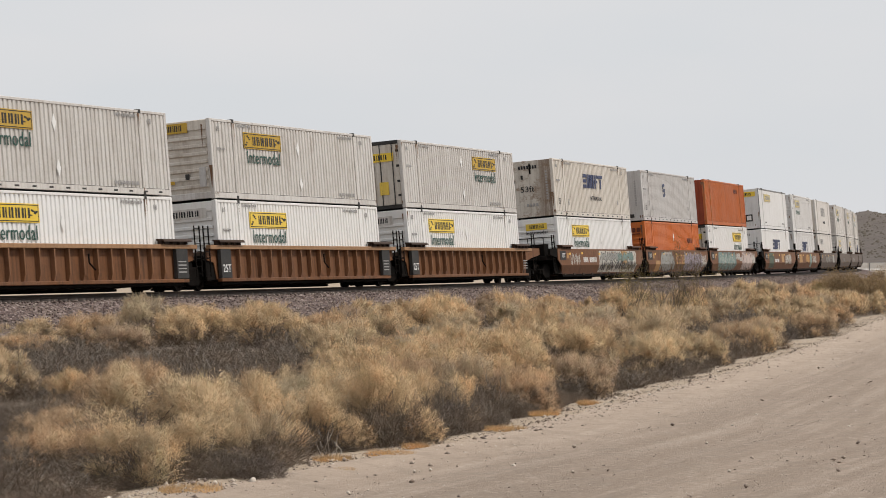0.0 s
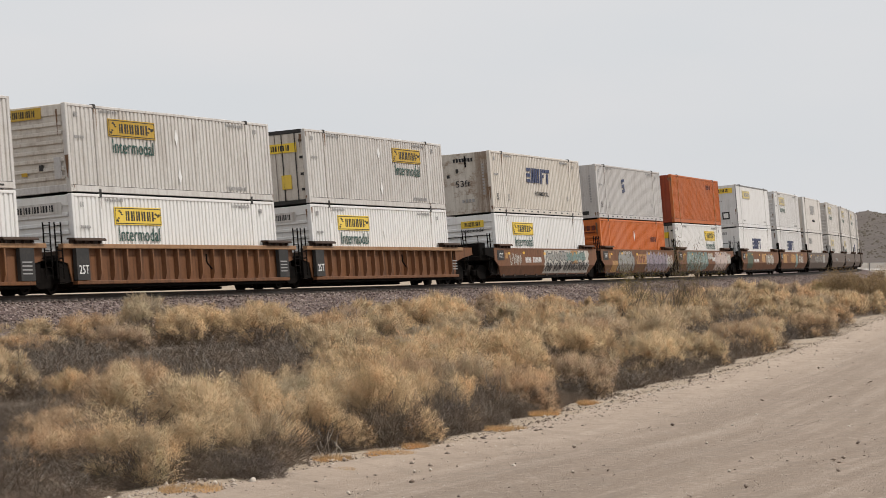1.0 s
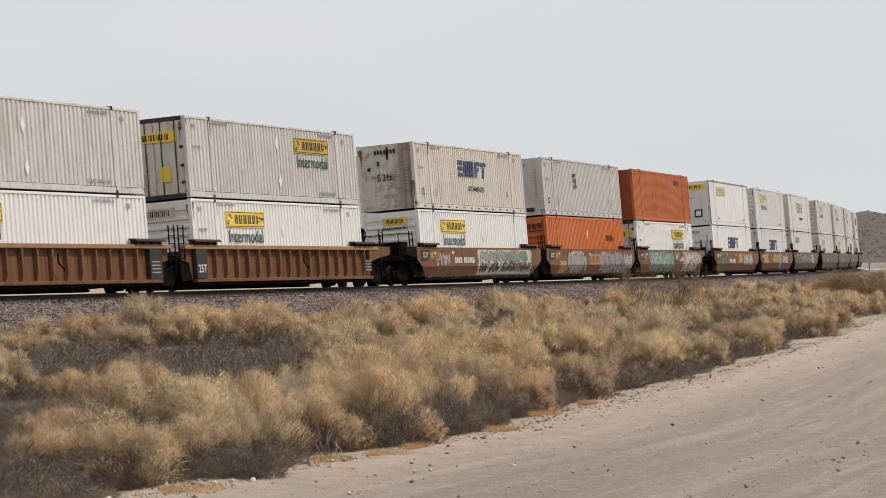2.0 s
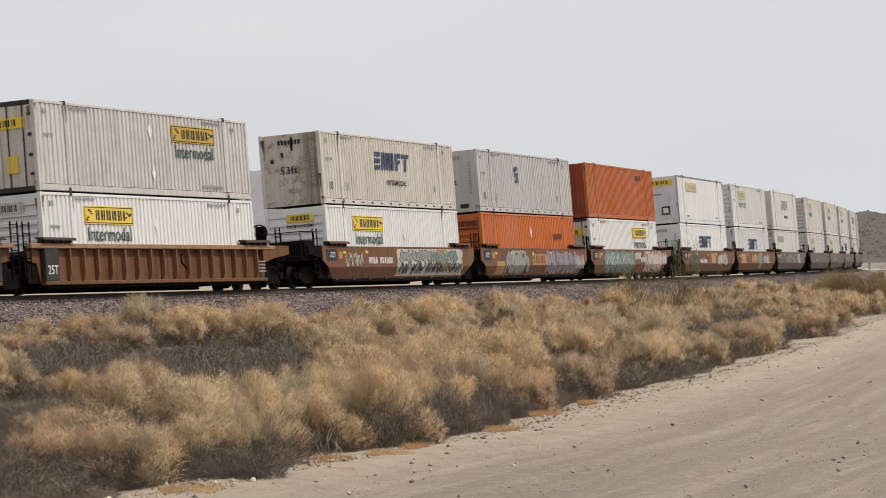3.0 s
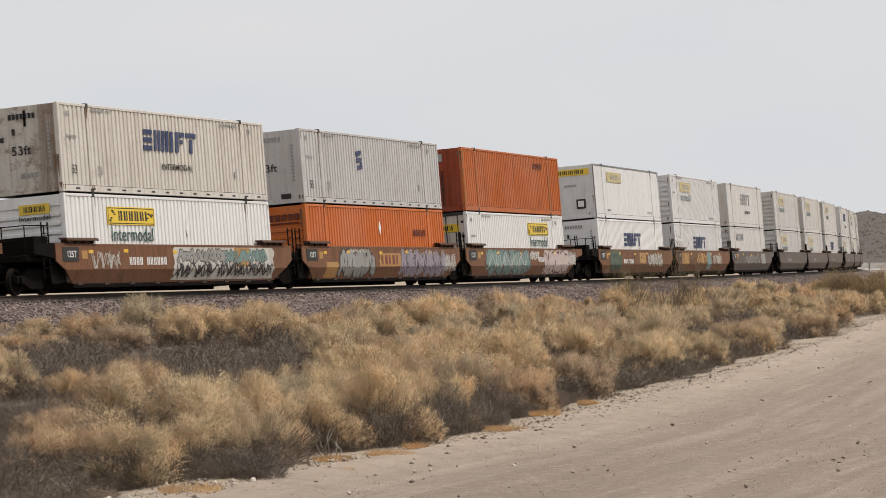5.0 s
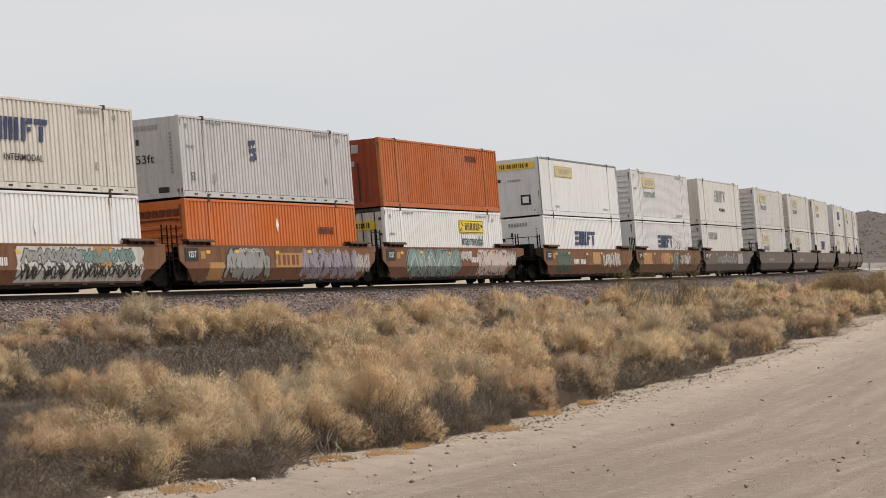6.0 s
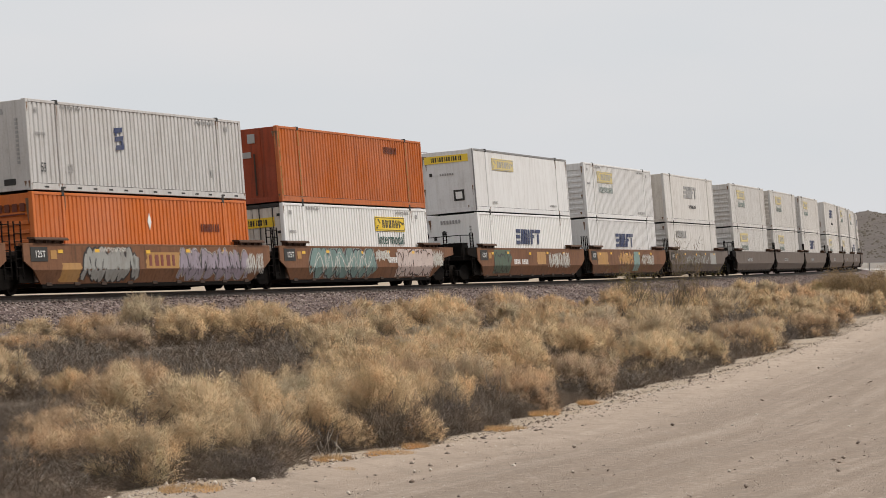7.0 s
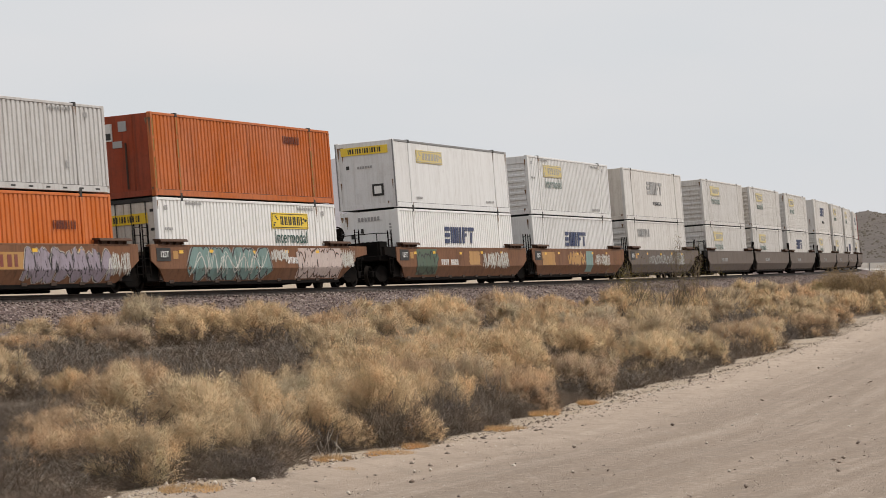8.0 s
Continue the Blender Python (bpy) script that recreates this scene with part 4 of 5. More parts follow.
def ribbed_marks():
    def put(c):
        words("stencil_word", "25T", 0.40, WHITE_INK, c, -HX + 0.03, -1.545, 0.72)
        for k in range(4):
            part("stencil_bar", boxes((HX - 0.35, HX + 0.25, -1.543, -1.535, 0.6 + 0.12 * k, 0.64 + 0.12 * k)), GREY_INK, c)
        bm = bmesh.new()
        rod(bm, (1.2, -1.56, 0.95), (1.55, -1.58, 0.72), 0.03)
        rod(bm, (1.2, -1.56, 1.25), (1.2, -1.56, 0.95), 0.03)
        part("lever", bm, BLACK, c)
    return put


CAR_DECALS = {}
for i in range(3):
    CAR_DECALS[i] = [ribbed_marks()]
CAR_DECALS[3] = [car_marks(-4.2, -1.35, 0.88, 1.14, 11), patch(-0.85, 7.65, 0.36, 1.48, SPRAY_WHITE, 1), scribble(-0.6, 7.3, 0.45, 0.95, 9, SPRAY_DARK, 5, 0.05), graffiti(-0.4, 3.2, 0.95, 1.4, 5, SPRAY_GREY, SPRAY_DARK, 6, 0.10),
        graffiti(3.3, 6.8, 0.95, 1.4, 5, SPRAY_TEAL, SPRAY_DARK, 61, 0.09), scribble(-6.8, -5.0, 0.75, 1.35, 3, SPRAY_WHITE, 7, 0.03), patch(4.2, 5.4, 0.78, 1.47, SPRAY_OCHRE, 12, 0.0045)]
CAR_DECALS[4] = [patch(-6.9, -5.6, 0.35, 0.95, SPRAY_OCHRE, 2), graffiti(-5.3, -1.6, 0.38, 1.42, 4, SPRAY_GREY, SPRAY_DARK, 8, 0.22), scribble(-4.2, -2.4, 1.3, 1.47, 5, SPRAY_WHITE, 9, 0.025), patch(-0.9, 1.7, 0.76, 1.30, SPRAY_OCHRE, 3),
        letter_bars(-0.7, 1.5, 0.84, 1.22, SPRAY_RED), graffiti(1.9, 7.1, 0.36, 1.44, 5, SPRAY_LILAC, SPRAY_WHITE, 11, 0.17), graffiti(2.3, 6.6, 0.5, 1.3, 5, SPRAY_DARK, SPRAY_LILAC, 41, 0.05), scribble(7.2, 8.6, 0.5, 1.3, 4, SPRAY_WHITE, 12, 0.03)]
CAR_DECALS[5] = [graffiti(-6.0, 0.3, 0.38, 1.44, 4, SPRAY_TEAL, SPRAY_GREY, 13, 0.34), scribble(-5.8, 0.2, 0.5, 1.4, 5, SPRAY_WHITE, 42, 0.04), scribble(0.9, 2.4, 0.95, 1.45, 4, SPRAY_WHITE, 14, 0.06), car_marks(2.4, 3.4, 0.9, 1.14, 4), patch(3.4, 7.8, 0.34, 1.48, SPRAY_PINK, 4),
        graffiti(3.6, 7.6, 0.4, 1.42, 4, SPRAY_PINK, CHOC, 15, 0.2), scribble(7.9, 9.1, 0.7, 1.45, 4, SPRAY_WHITE, 16, 0.04)]
CAR_DECALS[6] = [patch(-6.7, -4.1, 0.4, 1.48, SPRAY_GREEN, 5), graffiti(-6.6, -4.3, 0.5, 1.3, 2, SPRAY_GREEN, SPRAY_DARK, 17, 0.2), car_marks(-3.5, -1.1, 0.80, 1.04, 9), scribble(2.6, 6.2, 0.6, 1.4, 5, SPRAY_WHITE, 18, 0.06), patch(0.5, 2.0, 0.8, 1.4, SPRAY_OCHRE, 6)]
CAR_DECALS[7] = [graffiti(-2.5, 0.4, 0.75, 1.4, 3, SPRAY_OCHRE, SPRAY_RED, 19, 0.16), patch(1.0, 2.4, 0.4, 1.45, SPRAY_TEAL, 7), scribble(3.0, 6.0, 0.7, 1.35, 4, SPRAY_WHITE, 20, 0.06), patch(-7.5, -5.2, 0.76, 1.4, SPRAY_OCHRE, 8)]
CAR_DECALS[8] = [scribble(-4.0, 3.0, 0.7, 1.3, 5, SPRAY_GREY, 21, 0.06), patch(4, 6, 0.7, 1.4, SPRAY_GREY, 9)]


# each unit: distance of its middle along the line at the start, its car, its two containers
starts = [3.49 - 39.4, 3.49 - 19.7, 3.49, 26.75, 46.45, 66.0, 89.4, 109.15, 128.95, 152.2, 171.9, 191.6, 214.9, 234.6, 254.3, 277.6, 297.3, 317.0]


def jb(x, word=True, z=2.2, mat=None):
    pale = mat is FADED_YELLOW
    d = [yellow_panel(x, z=z, mat=mat, ink=GREY_INK if pale else None)]
    if word:
        d.append(side_word("Intermodal", x, z - 0.64, 0.66, FADED_GREEN if pale else GREEN_INK, 1.0))
    return d


def small_marks(seed, low=True):
    d = [side_mark(-7.55, -7.25, 2.45, 2.62, 2, GREY_INK, seed), side_mark(-5.8, -4.4, 2.66, 2.76, 8, GREY_INK, seed), side_mark(4.2, 5.8, 2.62, 2.73, 9, GREY_INK, seed), side_mark(6.6, 6.9, 2.45, 2.62, 2, GREY_INK, seed + 2),
         side_mark(-7.6, -6.9, 1.75, 1.85, 5, GREY_INK, seed + 3)]
    if low:
        d.append(side_mark(3.9, 5.7, 0.32, 0.45, 9, GREY_INK, seed + 1))
    return d


W1 = "white corrugated steel shipping container with yellow name board"
W2 = "grimy cream corrugated shipping container with faded lettering"
W3 = "bright white shipping container with yellow name board"
O1 = "weathered orange corrugated steel shipping container"


def big_name(mat=None, z=1.9, sub=True):
    d = [block_mark(-2.1, 2.05, z - 0.36, z + 0.36, mat or NAVY_INK)]
    if sub:
        d.append(side_word("INTERMODAL", 0.45, 1.0, 0.30, BLACK_INK, 1.25))
    return d


def lengths():
    return [side_word("53", -7.2, 0.72, 0.42, BLACK_INK, 0.8), side_word("53", -5.4, 0.72, 0.42, GREY_INK, 0.8), side_mark(5.2, 5.5, 0.75, 1.0, 1, GREY_INK, 2)]


def plain_end(stained=False):
    d = [end_mark(-0.45, 0.55, 2.45, 2.62, 7, BLACK_INK if stained else GREY_INK), end_mark(-0.96, -0.87, 0.85, 2.35, 11, GREY_INK, True), end_word("53ft", 0.1, 1.42, 0.42, BLACK_INK),
         end_plate(0.30, 0.40, 1.95, 2.15, SEAM, "document_box")]
    if stained:
        d += [end_plate(-0.12, -0.05, 2.2, 2.72, BLACK, "hose_bracket"), end_mark(-0.4, 0.25, 0.55, 0.7, 4, GREY_INK)]
    else:
        d += [end_plate(-0.75, -0.35, 0.2, 0.4, SEAM, "fork_pocket")]
    return d


plan = []
# upper container, lower container
plan.append((dict(paint=WHITE, nose="ribs", decals=jb(-3.15, mat=AGED_YELLOW) + small_marks(1) + [diamond(0.0, 2.2), diamond(0.1, 0.75), fork_slots()], label=W1), dict(paint=BRIGHT, nose="ribs", decals=jb(-3.15) + small_marks(2) + [diamond(0.1, 1.9)], label=W1)))
plan.append((dict(paint=WHITE, nose="ribs", wall=CREAM, decals=jb(-3.4, mat=AGED_YELLOW) + small_marks(3) + [end_board(2.62, AGED_YELLOW), end_plate(-0.35, -0.2, 0.75, 0.95, SEAM, "vent"), end_plate(0.25, 0.45, 0.62, 0.74, AGED_YELLOW, "warning_plate"), end_plate(-1.0, -0.75, 0.45, 1.15, GREYED, "document_box"), diamond(0.0, 2.05), diamond(0.1, 0.7)], label=W1), dict(paint=BRIGHT, nose="ribs", decals=jb(-3.4) + small_marks(4) + [end_board(2.45, WHITE, 0.1, 2.0)], label=W1)))
plan.append((dict(paint=WHITE, nose="doors", wall=CREAM, decals=jb(3.43, mat=AGED_YELLOW) + small_marks(5) + [end_board(2.2, None, 0.1, 2.0), diamond(0.0, 2.2), diamond(0.1, 0.75), end_plate(0.3, 0.75, 0.55, 0.95, GREY_INK, "data_plate"), end_plate(-0.6, -0.2, 0.6, 1.15, YELLOW, "warning_plate")], label=W1 + " and end doors"), dict(paint=BRIGHT, nose="ribs", decals=jb(-3.5) + small_marks(6) + [end_board(2.45, WHITE, 0.1, 1.5), diamond(0.0, 1.9)], label=W1)))
plan.append((dict(paint=CREAM, nose="plain", decals=big_name() + lengths() + small_marks(7, False) + plain_end(True) + [fork_slots()], label=W2, wall=DOOR_DIRT), dict(paint=BRIGHT, nose="ribs", decals=jb(-3.4) + [end_board(2.45, None, -0.2, 1.1, 0.32), end_word("Intermodal", -0.2, 2.16, 0.24, BLACK_INK), diamond(0.9, 1.8)], label=W3)))
plan.append((dict(paint=GREYED, nose="plain", decals=[zigzag(-2.1, -1.5, 1.45, 2.25, NAVY_INK)] + lengths() + small_marks(9, False) + plain_end() + [fork_slots()], label="white corrugated shipping container with navy emblem"), dict(paint=ORANGE, nose="ribs", decals=[side_mark(4.04, 5.6, 1.72, 2.0, 8, DARK_RED_INK, 3), diamond(0.0, 2.03), end_mark(-1.0, 0.9, 2.3, 2.55, 7, DARK_RED_INK), end_plate(-1.0, 0.9, 2.18, 2.23, DARK_RED_INK, "stripe", 0.012)], label=O1)))
# the narrow dark strip on the orange end stands for a stain
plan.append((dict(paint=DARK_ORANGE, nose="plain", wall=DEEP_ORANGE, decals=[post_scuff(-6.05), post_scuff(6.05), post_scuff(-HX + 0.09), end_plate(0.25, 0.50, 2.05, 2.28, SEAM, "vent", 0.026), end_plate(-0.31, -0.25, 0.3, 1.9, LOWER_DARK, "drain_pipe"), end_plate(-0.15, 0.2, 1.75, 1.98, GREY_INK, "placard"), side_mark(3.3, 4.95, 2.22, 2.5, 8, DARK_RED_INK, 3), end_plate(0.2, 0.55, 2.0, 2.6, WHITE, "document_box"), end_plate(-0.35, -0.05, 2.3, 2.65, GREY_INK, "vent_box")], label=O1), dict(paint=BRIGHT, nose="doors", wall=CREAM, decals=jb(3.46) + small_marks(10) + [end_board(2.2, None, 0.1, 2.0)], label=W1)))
plan.append((dict(paint=COOL, nose="plain", side="smooth", trim=TRIM, decals=[yellow_panel(-3.4, z=2.25, high=0.55, ink=GREY_INK, mat=FADED_YELLOW), end_board(2.5, None, 0.0, 2.1, 0.34), end_mark(-0.3, 0.4, 1.75, 1.85, 6, GREY_INK), end_plate(-0.75, -0.25, 0.55, 1.05, SEAM, "hatch_frame"), end_plate(-0.66, -0.34, 0.64, 0.96, BRIGHT, "hatch", 0.03), side_mark(-5.5, -4.6, 0.4, 0.5, 6, GREY_INK, 3), side_mark(4.4, 5.6, 0.4, 0.5, 6, GREY_INK, 4)], label="smooth white container with grey corner trim"), dict(paint=BRIGHT, nose="plain", decals=big_name(None, 1.81, False) + plain_end(), label=W3.replace("yellow name board", "navy painted mark"))))
plan.append((dict(paint=COOL, nose="ribs", decals=jb(-3.5, mat=FADED_YELLOW) + small_marks(14), label=W1), dict(paint=COOL, nose="plain", decals=big_name(None, 1.76, False), label=W2)))
plan.append((dict(paint=WHITE, nose="plain", wall=CREAM, side="smooth", decals=big_name(GREY_INK), label="grimy white smooth-sided container with faded lettering"), dict(paint=WHITE, nose="ribs", side="smooth", decals=[side_mark(-5.5, -2.2, 2.0, 2.45, 7, GREY_INK, 3)], label=W3)))
far_u = [dict(paint=WHITE, nose="ribs", decals=jb(-3.4, mat=FADED_YELLOW), label=W1), dict(paint=WHITE, nose="ribs", wall=CREAM, decals=jb(-3.2, mat=FADED_YELLOW), label=W1), dict(paint=WHITE, nose="plain", decals=big_name(), label=W2)]
for k in range(9):
    up = dict(far_u[(0, 1, 0, 2, 1, 0, 2, 1, 0)[k]])
    low = dict(far_u[(0, 1, 2, 0, 1, 2, 0, 0, 1)[k]])
    if k == 7:
        up = dict(paint=RED_BOX, nose="plain", label="dark red corrugated shipping container")
    plan.append((up, low))

MOVERS = []
for i, s in enumerate(starts):
    kind = i % 3
    style, paint = ("ribbed", RUST_BROWN) if i < 3 else (("smooth", CHOC) if i < 8 else ("smooth", GREY_CAR))
    lab = "ochre brown well car with ribbed sides" if i < 3 else ("red-brown well car with graffiti on its side" if i < 8 else "grey-brown smooth-sided railway well car")
    car = well_car(style, i, kind == 0, kind == 2, paint, CAR_DECALS.get(i, [car_marks(-4.2, -1.8, 0.88, 1.1, 9, GREY_INK)]) + ([reflectors()] if 3 <= i < 9 else []), lab)
    MOVERS.append((car, s + HX, 0.0))
    up, low = plan[i]
    MOVERS.append((container(seed=i * 2, **low), s + HX, FLOOR_Z))
    MOVERS.append((container(seed=i * 2 + 1, **up), s + HX, FLOOR_Z + HIGH + 0.04))


# ---- distance ----
def ridge(name, mat, x0, x1, y, depth, crest, label, n=160, m=26, rough=0.12, seed=0):
    """A hill range: crest(u) gives its height at u from 0 to 1; foot on the ground on both sides."""
    verts = []
    for j in range(m + 1):
        v = j / m
        rise = math.sin(min(1.0, v / 0.6) * math.pi / 2) ** 1.3 if v < 0.6 else math.cos((v - 0.6) / 0.4 * math.pi / 2)
        for i in range(n + 1):
            u = i / n
            x = x0 + (x1 - x0) * u
            yy = y + depth * v
            h = crest(u) * rise
            gully = noise.fractal((u * 14 + seed, v * 5, seed), 1.0, 2.0, 5) * rough * crest(u) * math.sin(math.pi * min(1, v * 1.2))
            verts.append((x, yy, GROUND - 2 + max(0, h + gully) + 0.0))
    k = n + 1
    faces = [(j * k + i, j * k + i + 1, (j + 1) * k + i + 1, (j + 1) * k + i) for j in range(m) for i in range(n)]
    me = arrays_mesh(name, verts, faces, mat)
    for f in me.polygons:
        f.use_smooth = True
    ob = new(name, me)
    return tagged(ob, label, "hill", kind="structure")


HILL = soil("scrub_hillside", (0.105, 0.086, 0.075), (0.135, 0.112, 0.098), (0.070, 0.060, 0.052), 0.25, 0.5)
# distance haze over the far range is mixed into its rock colour
HAZED_ROCK = soil("haze_tinted_rock", (0.25, 0.235, 0.245), (0.29, 0.265, 0.27), (0.22, 0.21, 0.225), 0.02, 4)


def near_crest(u):
    x = 40 + 620 * u
    return float(np.interp(x, (40, 90, 130, 144, 160, 200, 300, 660), (4, 10, 17, 21.0, 19.6, 21, 27, 34))) + 0.8 * noise.noise((u * 60, 0.3, 0))


def far_crest(u):
    x = -900 + 1800 * u
    return float(np.interp(x, (-900, -543, -500, -342, -150, -20, 30, 130, 247, 404, 545, 900), (70, 102, 110, 122, 143, 154, 155, 130, 92, 45, 30, 20))) + 3 * noise.noise((u * 25, 1.3, 0))


hill = ridge("hill", HILL, 40, 660, 740, 430, near_crest, "low desert hill dotted with scrub", n=220, m=40, rough=0.16)
ridge("mountain", HAZED_ROCK, -900, 900, 3480, 700, far_crest, "hazy grey desert mountain ridge", seed=4, rough=0.10)


def hill_scrub():
    """Dark dots of brush on the hillside."""
    rng = random.Random(8)
    verts, faces = [], []
    vs, quads = hill.data.vertices, hill.data.polygons
    for k in range(24000):
        q = [vs[i].co for i in quads[rng.randrange(len(quads))].vertices]
        u, w = rng.random(), rng.random()
        x, y, z = q[0].lerp(q[1], u).lerp(q[3].lerp(q[2], u), w)
        if z < 0.5 or y > 1010 or x > 260:
            continue
        r = rng.uniform(0.25, 0.6) if rng.random() < 0.9 else rng.uniform(0.6, 1.0)
        b = len(verts)
        n = 6
        for i in range(n):
            q = 6.283 * i / n
            rr = r * rng.uniform(0.7, 1.2)
            verts.append((x + rr * math.cos(q), y + rr * math.sin(q), z - 0.25))
        for i in range(n):
            q = 6.283 * i / n
            rr = r * rng.uniform(0.4, 0.8)
            verts.append((x + rr * math.cos(q), y + rr * math.sin(q), z + r * rng.uniform(0.35, 0.7)))
        for i in range(n):
            j = (i + 1) % n
            faces += [(b + i, b + j, b + n + j), (b + i, b + n + j, b + n + i)]
        faces += [(b + n, b + n + i, b + n + i + 1) for i in range(1, n - 1)]
    ob = new("hillside_brush", arrays_mesh("hillside_brush", verts, faces, HILL_BRUSH))
    tagged(ob, "scattered dark brush on the hillside", "brush", kind="stuff")


HILL_BRUSH = soil("dull_green_brush", (0.105, 0.090, 0.070), (0.13, 0.108, 0.084), (0.085, 0.074, 0.060), 1.0, 0.3)
hill_scrub()


def far_wall():
    """Pale wall segments beside the line, far beyond the bend."""
    for i in range(7):
        x = 84.5 + i * 3.9
        w = new("wall_segment")
        tagged(w, "pale concrete wall segment on the open ground", "wall", "far wall segments")
        w.location = (x, 595 + i * 1.5, GROUND)
        bm = bmesh.new()
        prism_x(bm, [(-0.35, 0), (-0.35, 0.25), (-0.15, 0.5), (-0.12, 1.75), (0.12, 1.75), (0.15, 0.5), (0.35, 0.25), (0.35, 0)], -1.75, 1.75)
        part("panel", bm, WHITE, w)
        part("post", bevelled(boxes((1.76, 2.06, -0.2, 0.2, 0, 1.85)), 0.03), TRIM, w)


far_wall()


# ---- scrub ----
def foliage_material(name, stops, trans=0.25):
    m = material(name, stops[1], 0.9)
    n, l, b = nodes_of(m)
    geo = n.new("ShaderNodeNewGeometry")
    info = n.new("ShaderNodeObjectInfo")
    mean = [sum(c[k] for c in stops) / len(stops) for k in range(3)]
    isl = ramp_node(m, geo.outputs["Random Per Island"], [(i / (len(stops) - 1), tuple(mean[k] + 0.35 * (c[k] - mean[k]) for k in range(3))) for i, c in enumerate(stops)])
    per = ramp_node(m, info.outputs["Random"], [(0.0, (0.88, 0.88, 0.92)), (0.35, (1.0, 0.99, 0.96)), (0.7, (1.06, 1.0, 0.93)), (1.0, (1.02, 0.95, 0.88))])
    # broad fading over the crown, and smaller patches from olive to rust
    broad = ramp_node(m, noise_node(m, 1.5, 3, vary=43.0), [(0.3, (0.66, 0.67, 0.71)), (0.7, (1.18, 1.14, 1.09))])
    small = ramp_node(m, noise_node(m, 4.5, 3, vary=29.0), [(0.32, (0.88, 0.94, 0.89)), (0.5, (1.0, 1.0, 1.0)), (0.68, (1.07, 0.98, 0.92))])
    col = mix_node(m, 1.0, mix_node(m, 1.0, isl, per, "MULTIPLY"), mix_node(m, 1.0, broad, small, "MULTIPLY"), "MULTIPLY")
    set_color(m, col)
    tr = n.new("ShaderNodeBsdfTranslucent")
    l.new(col, tr.inputs[0])
    mx = n.new("ShaderNodeMixShader")
    mx.inputs[0].default_value = trans
    out = n["Material Output"]
    l.new(b.outputs[0], mx.inputs[1])
    l.new(tr.outputs[0], mx.inputs[2])
    l.new(mx.outputs[0], out.inputs[0])
    return m


STRAW = foliage_material("straw_coloured_sprigs", [(0.33, 0.229, 0.132), (0.58, 0.432, 0.265), (0.78, 0.61, 0.40), (0.93, 0.78, 0.55)], 0.38)
SAGE = foliage_material("grey_green_sprigs", [(0.285, 0.221, 0.142), (0.50, 0.40, 0.27), (0.67, 0.548, 0.385), (0.81, 0.695, 0.515)], 0.38)
RUSSET = foliage_material("russet_sprigs", [(0.30, 0.205, 0.128), (0.52, 0.375, 0.24), (0.69, 0.515, 0.345), (0.83, 0.66, 0.48)], 0.38)
DEAD = foliage_material("grey_dead_twigs", [(0.062, 0.048, 0.038), (0.126, 0.100, 0.080), (0.20, 0.163, 0.132), (0.34, 0.285, 0.235)], 0.05)
CREOSOTE = foliage_material("olive_leaves", [(0.10, 0.09, 0.03), (0.18, 0.16, 0.05), (0.26, 0.22, 0.08), (0.36, 0.29, 0.13)], 0.3)
BROWN_LEAF = foliage_material("dull_brown_leaves", [(0.15, 0.11, 0.065), (0.25, 0.19, 0.11), (0.35, 0.27, 0.16), (0.45, 0.35, 0.22)], 0.25)
DRY_GRASS = foliage_material("orange_dry_grass", [(0.42, 0.25, 0.11), (0.55, 0.35, 0.17), (0.62, 0.43, 0.23), (0.66, 0.50, 0.31)], 0.3)


def unit(v):
    return v / (np.linalg.norm(v, axis=1)[:, None] + 1e-9)


def blades(base, way, length, width, rng, bend=0.3):
    """Slender bent sprigs, one three-cornered face each; arrays of bases and unit directions."""
    n = len(base)
    side = unit(np.cross(way, rng.normal(size=(n, 3))))
    kink = rng.normal(size=(n, 3)) * bend
    tip = base + way * length[:, None]
    w = (side.T * width).T
    tip += kink * (length * 0.3)[:, None]
    v = np.stack([base - w * 0.5, base + w * 0.5, tip], 1).reshape(-1, 3)
    f = np.arange(n)[:, None] * 3 + np.array([[0, 1, 2]])
    return v, f


def stems(roots, tips, r0, r1, rng, parts=4, wander=0.10):
    """Tapering three-sided branches from roots to tips."""
    vs, fs, count = [], [], 0
    for a, b in zip(roots, tips):
        length = np.linalg.norm(b - a)
        pts = [a + (b - a) * k / parts + (rng.normal(size=3) * wander * length * math.sin(math.pi * k / parts) * 0.6) for k in range(parts + 1)]
        for k, q in enumerate(pts):
            r = r0 + (r1 - r0) * k / parts
            for i in range(3):
                t = 2.094 * i
                vs.append(q + np.array([r * math.cos(t), r * math.sin(t), 0]))
        for k in range(parts):
            for i in range(3):
                j = (i + 1) % 3
                q, w = count + k * 3, count + k * 3 + 3
                fs += [(q + i, q + j, w + j), (q + i, w + j, w + i)]
        count += 3 * (parts + 1)
    return np.array(vs), np.array(fs)


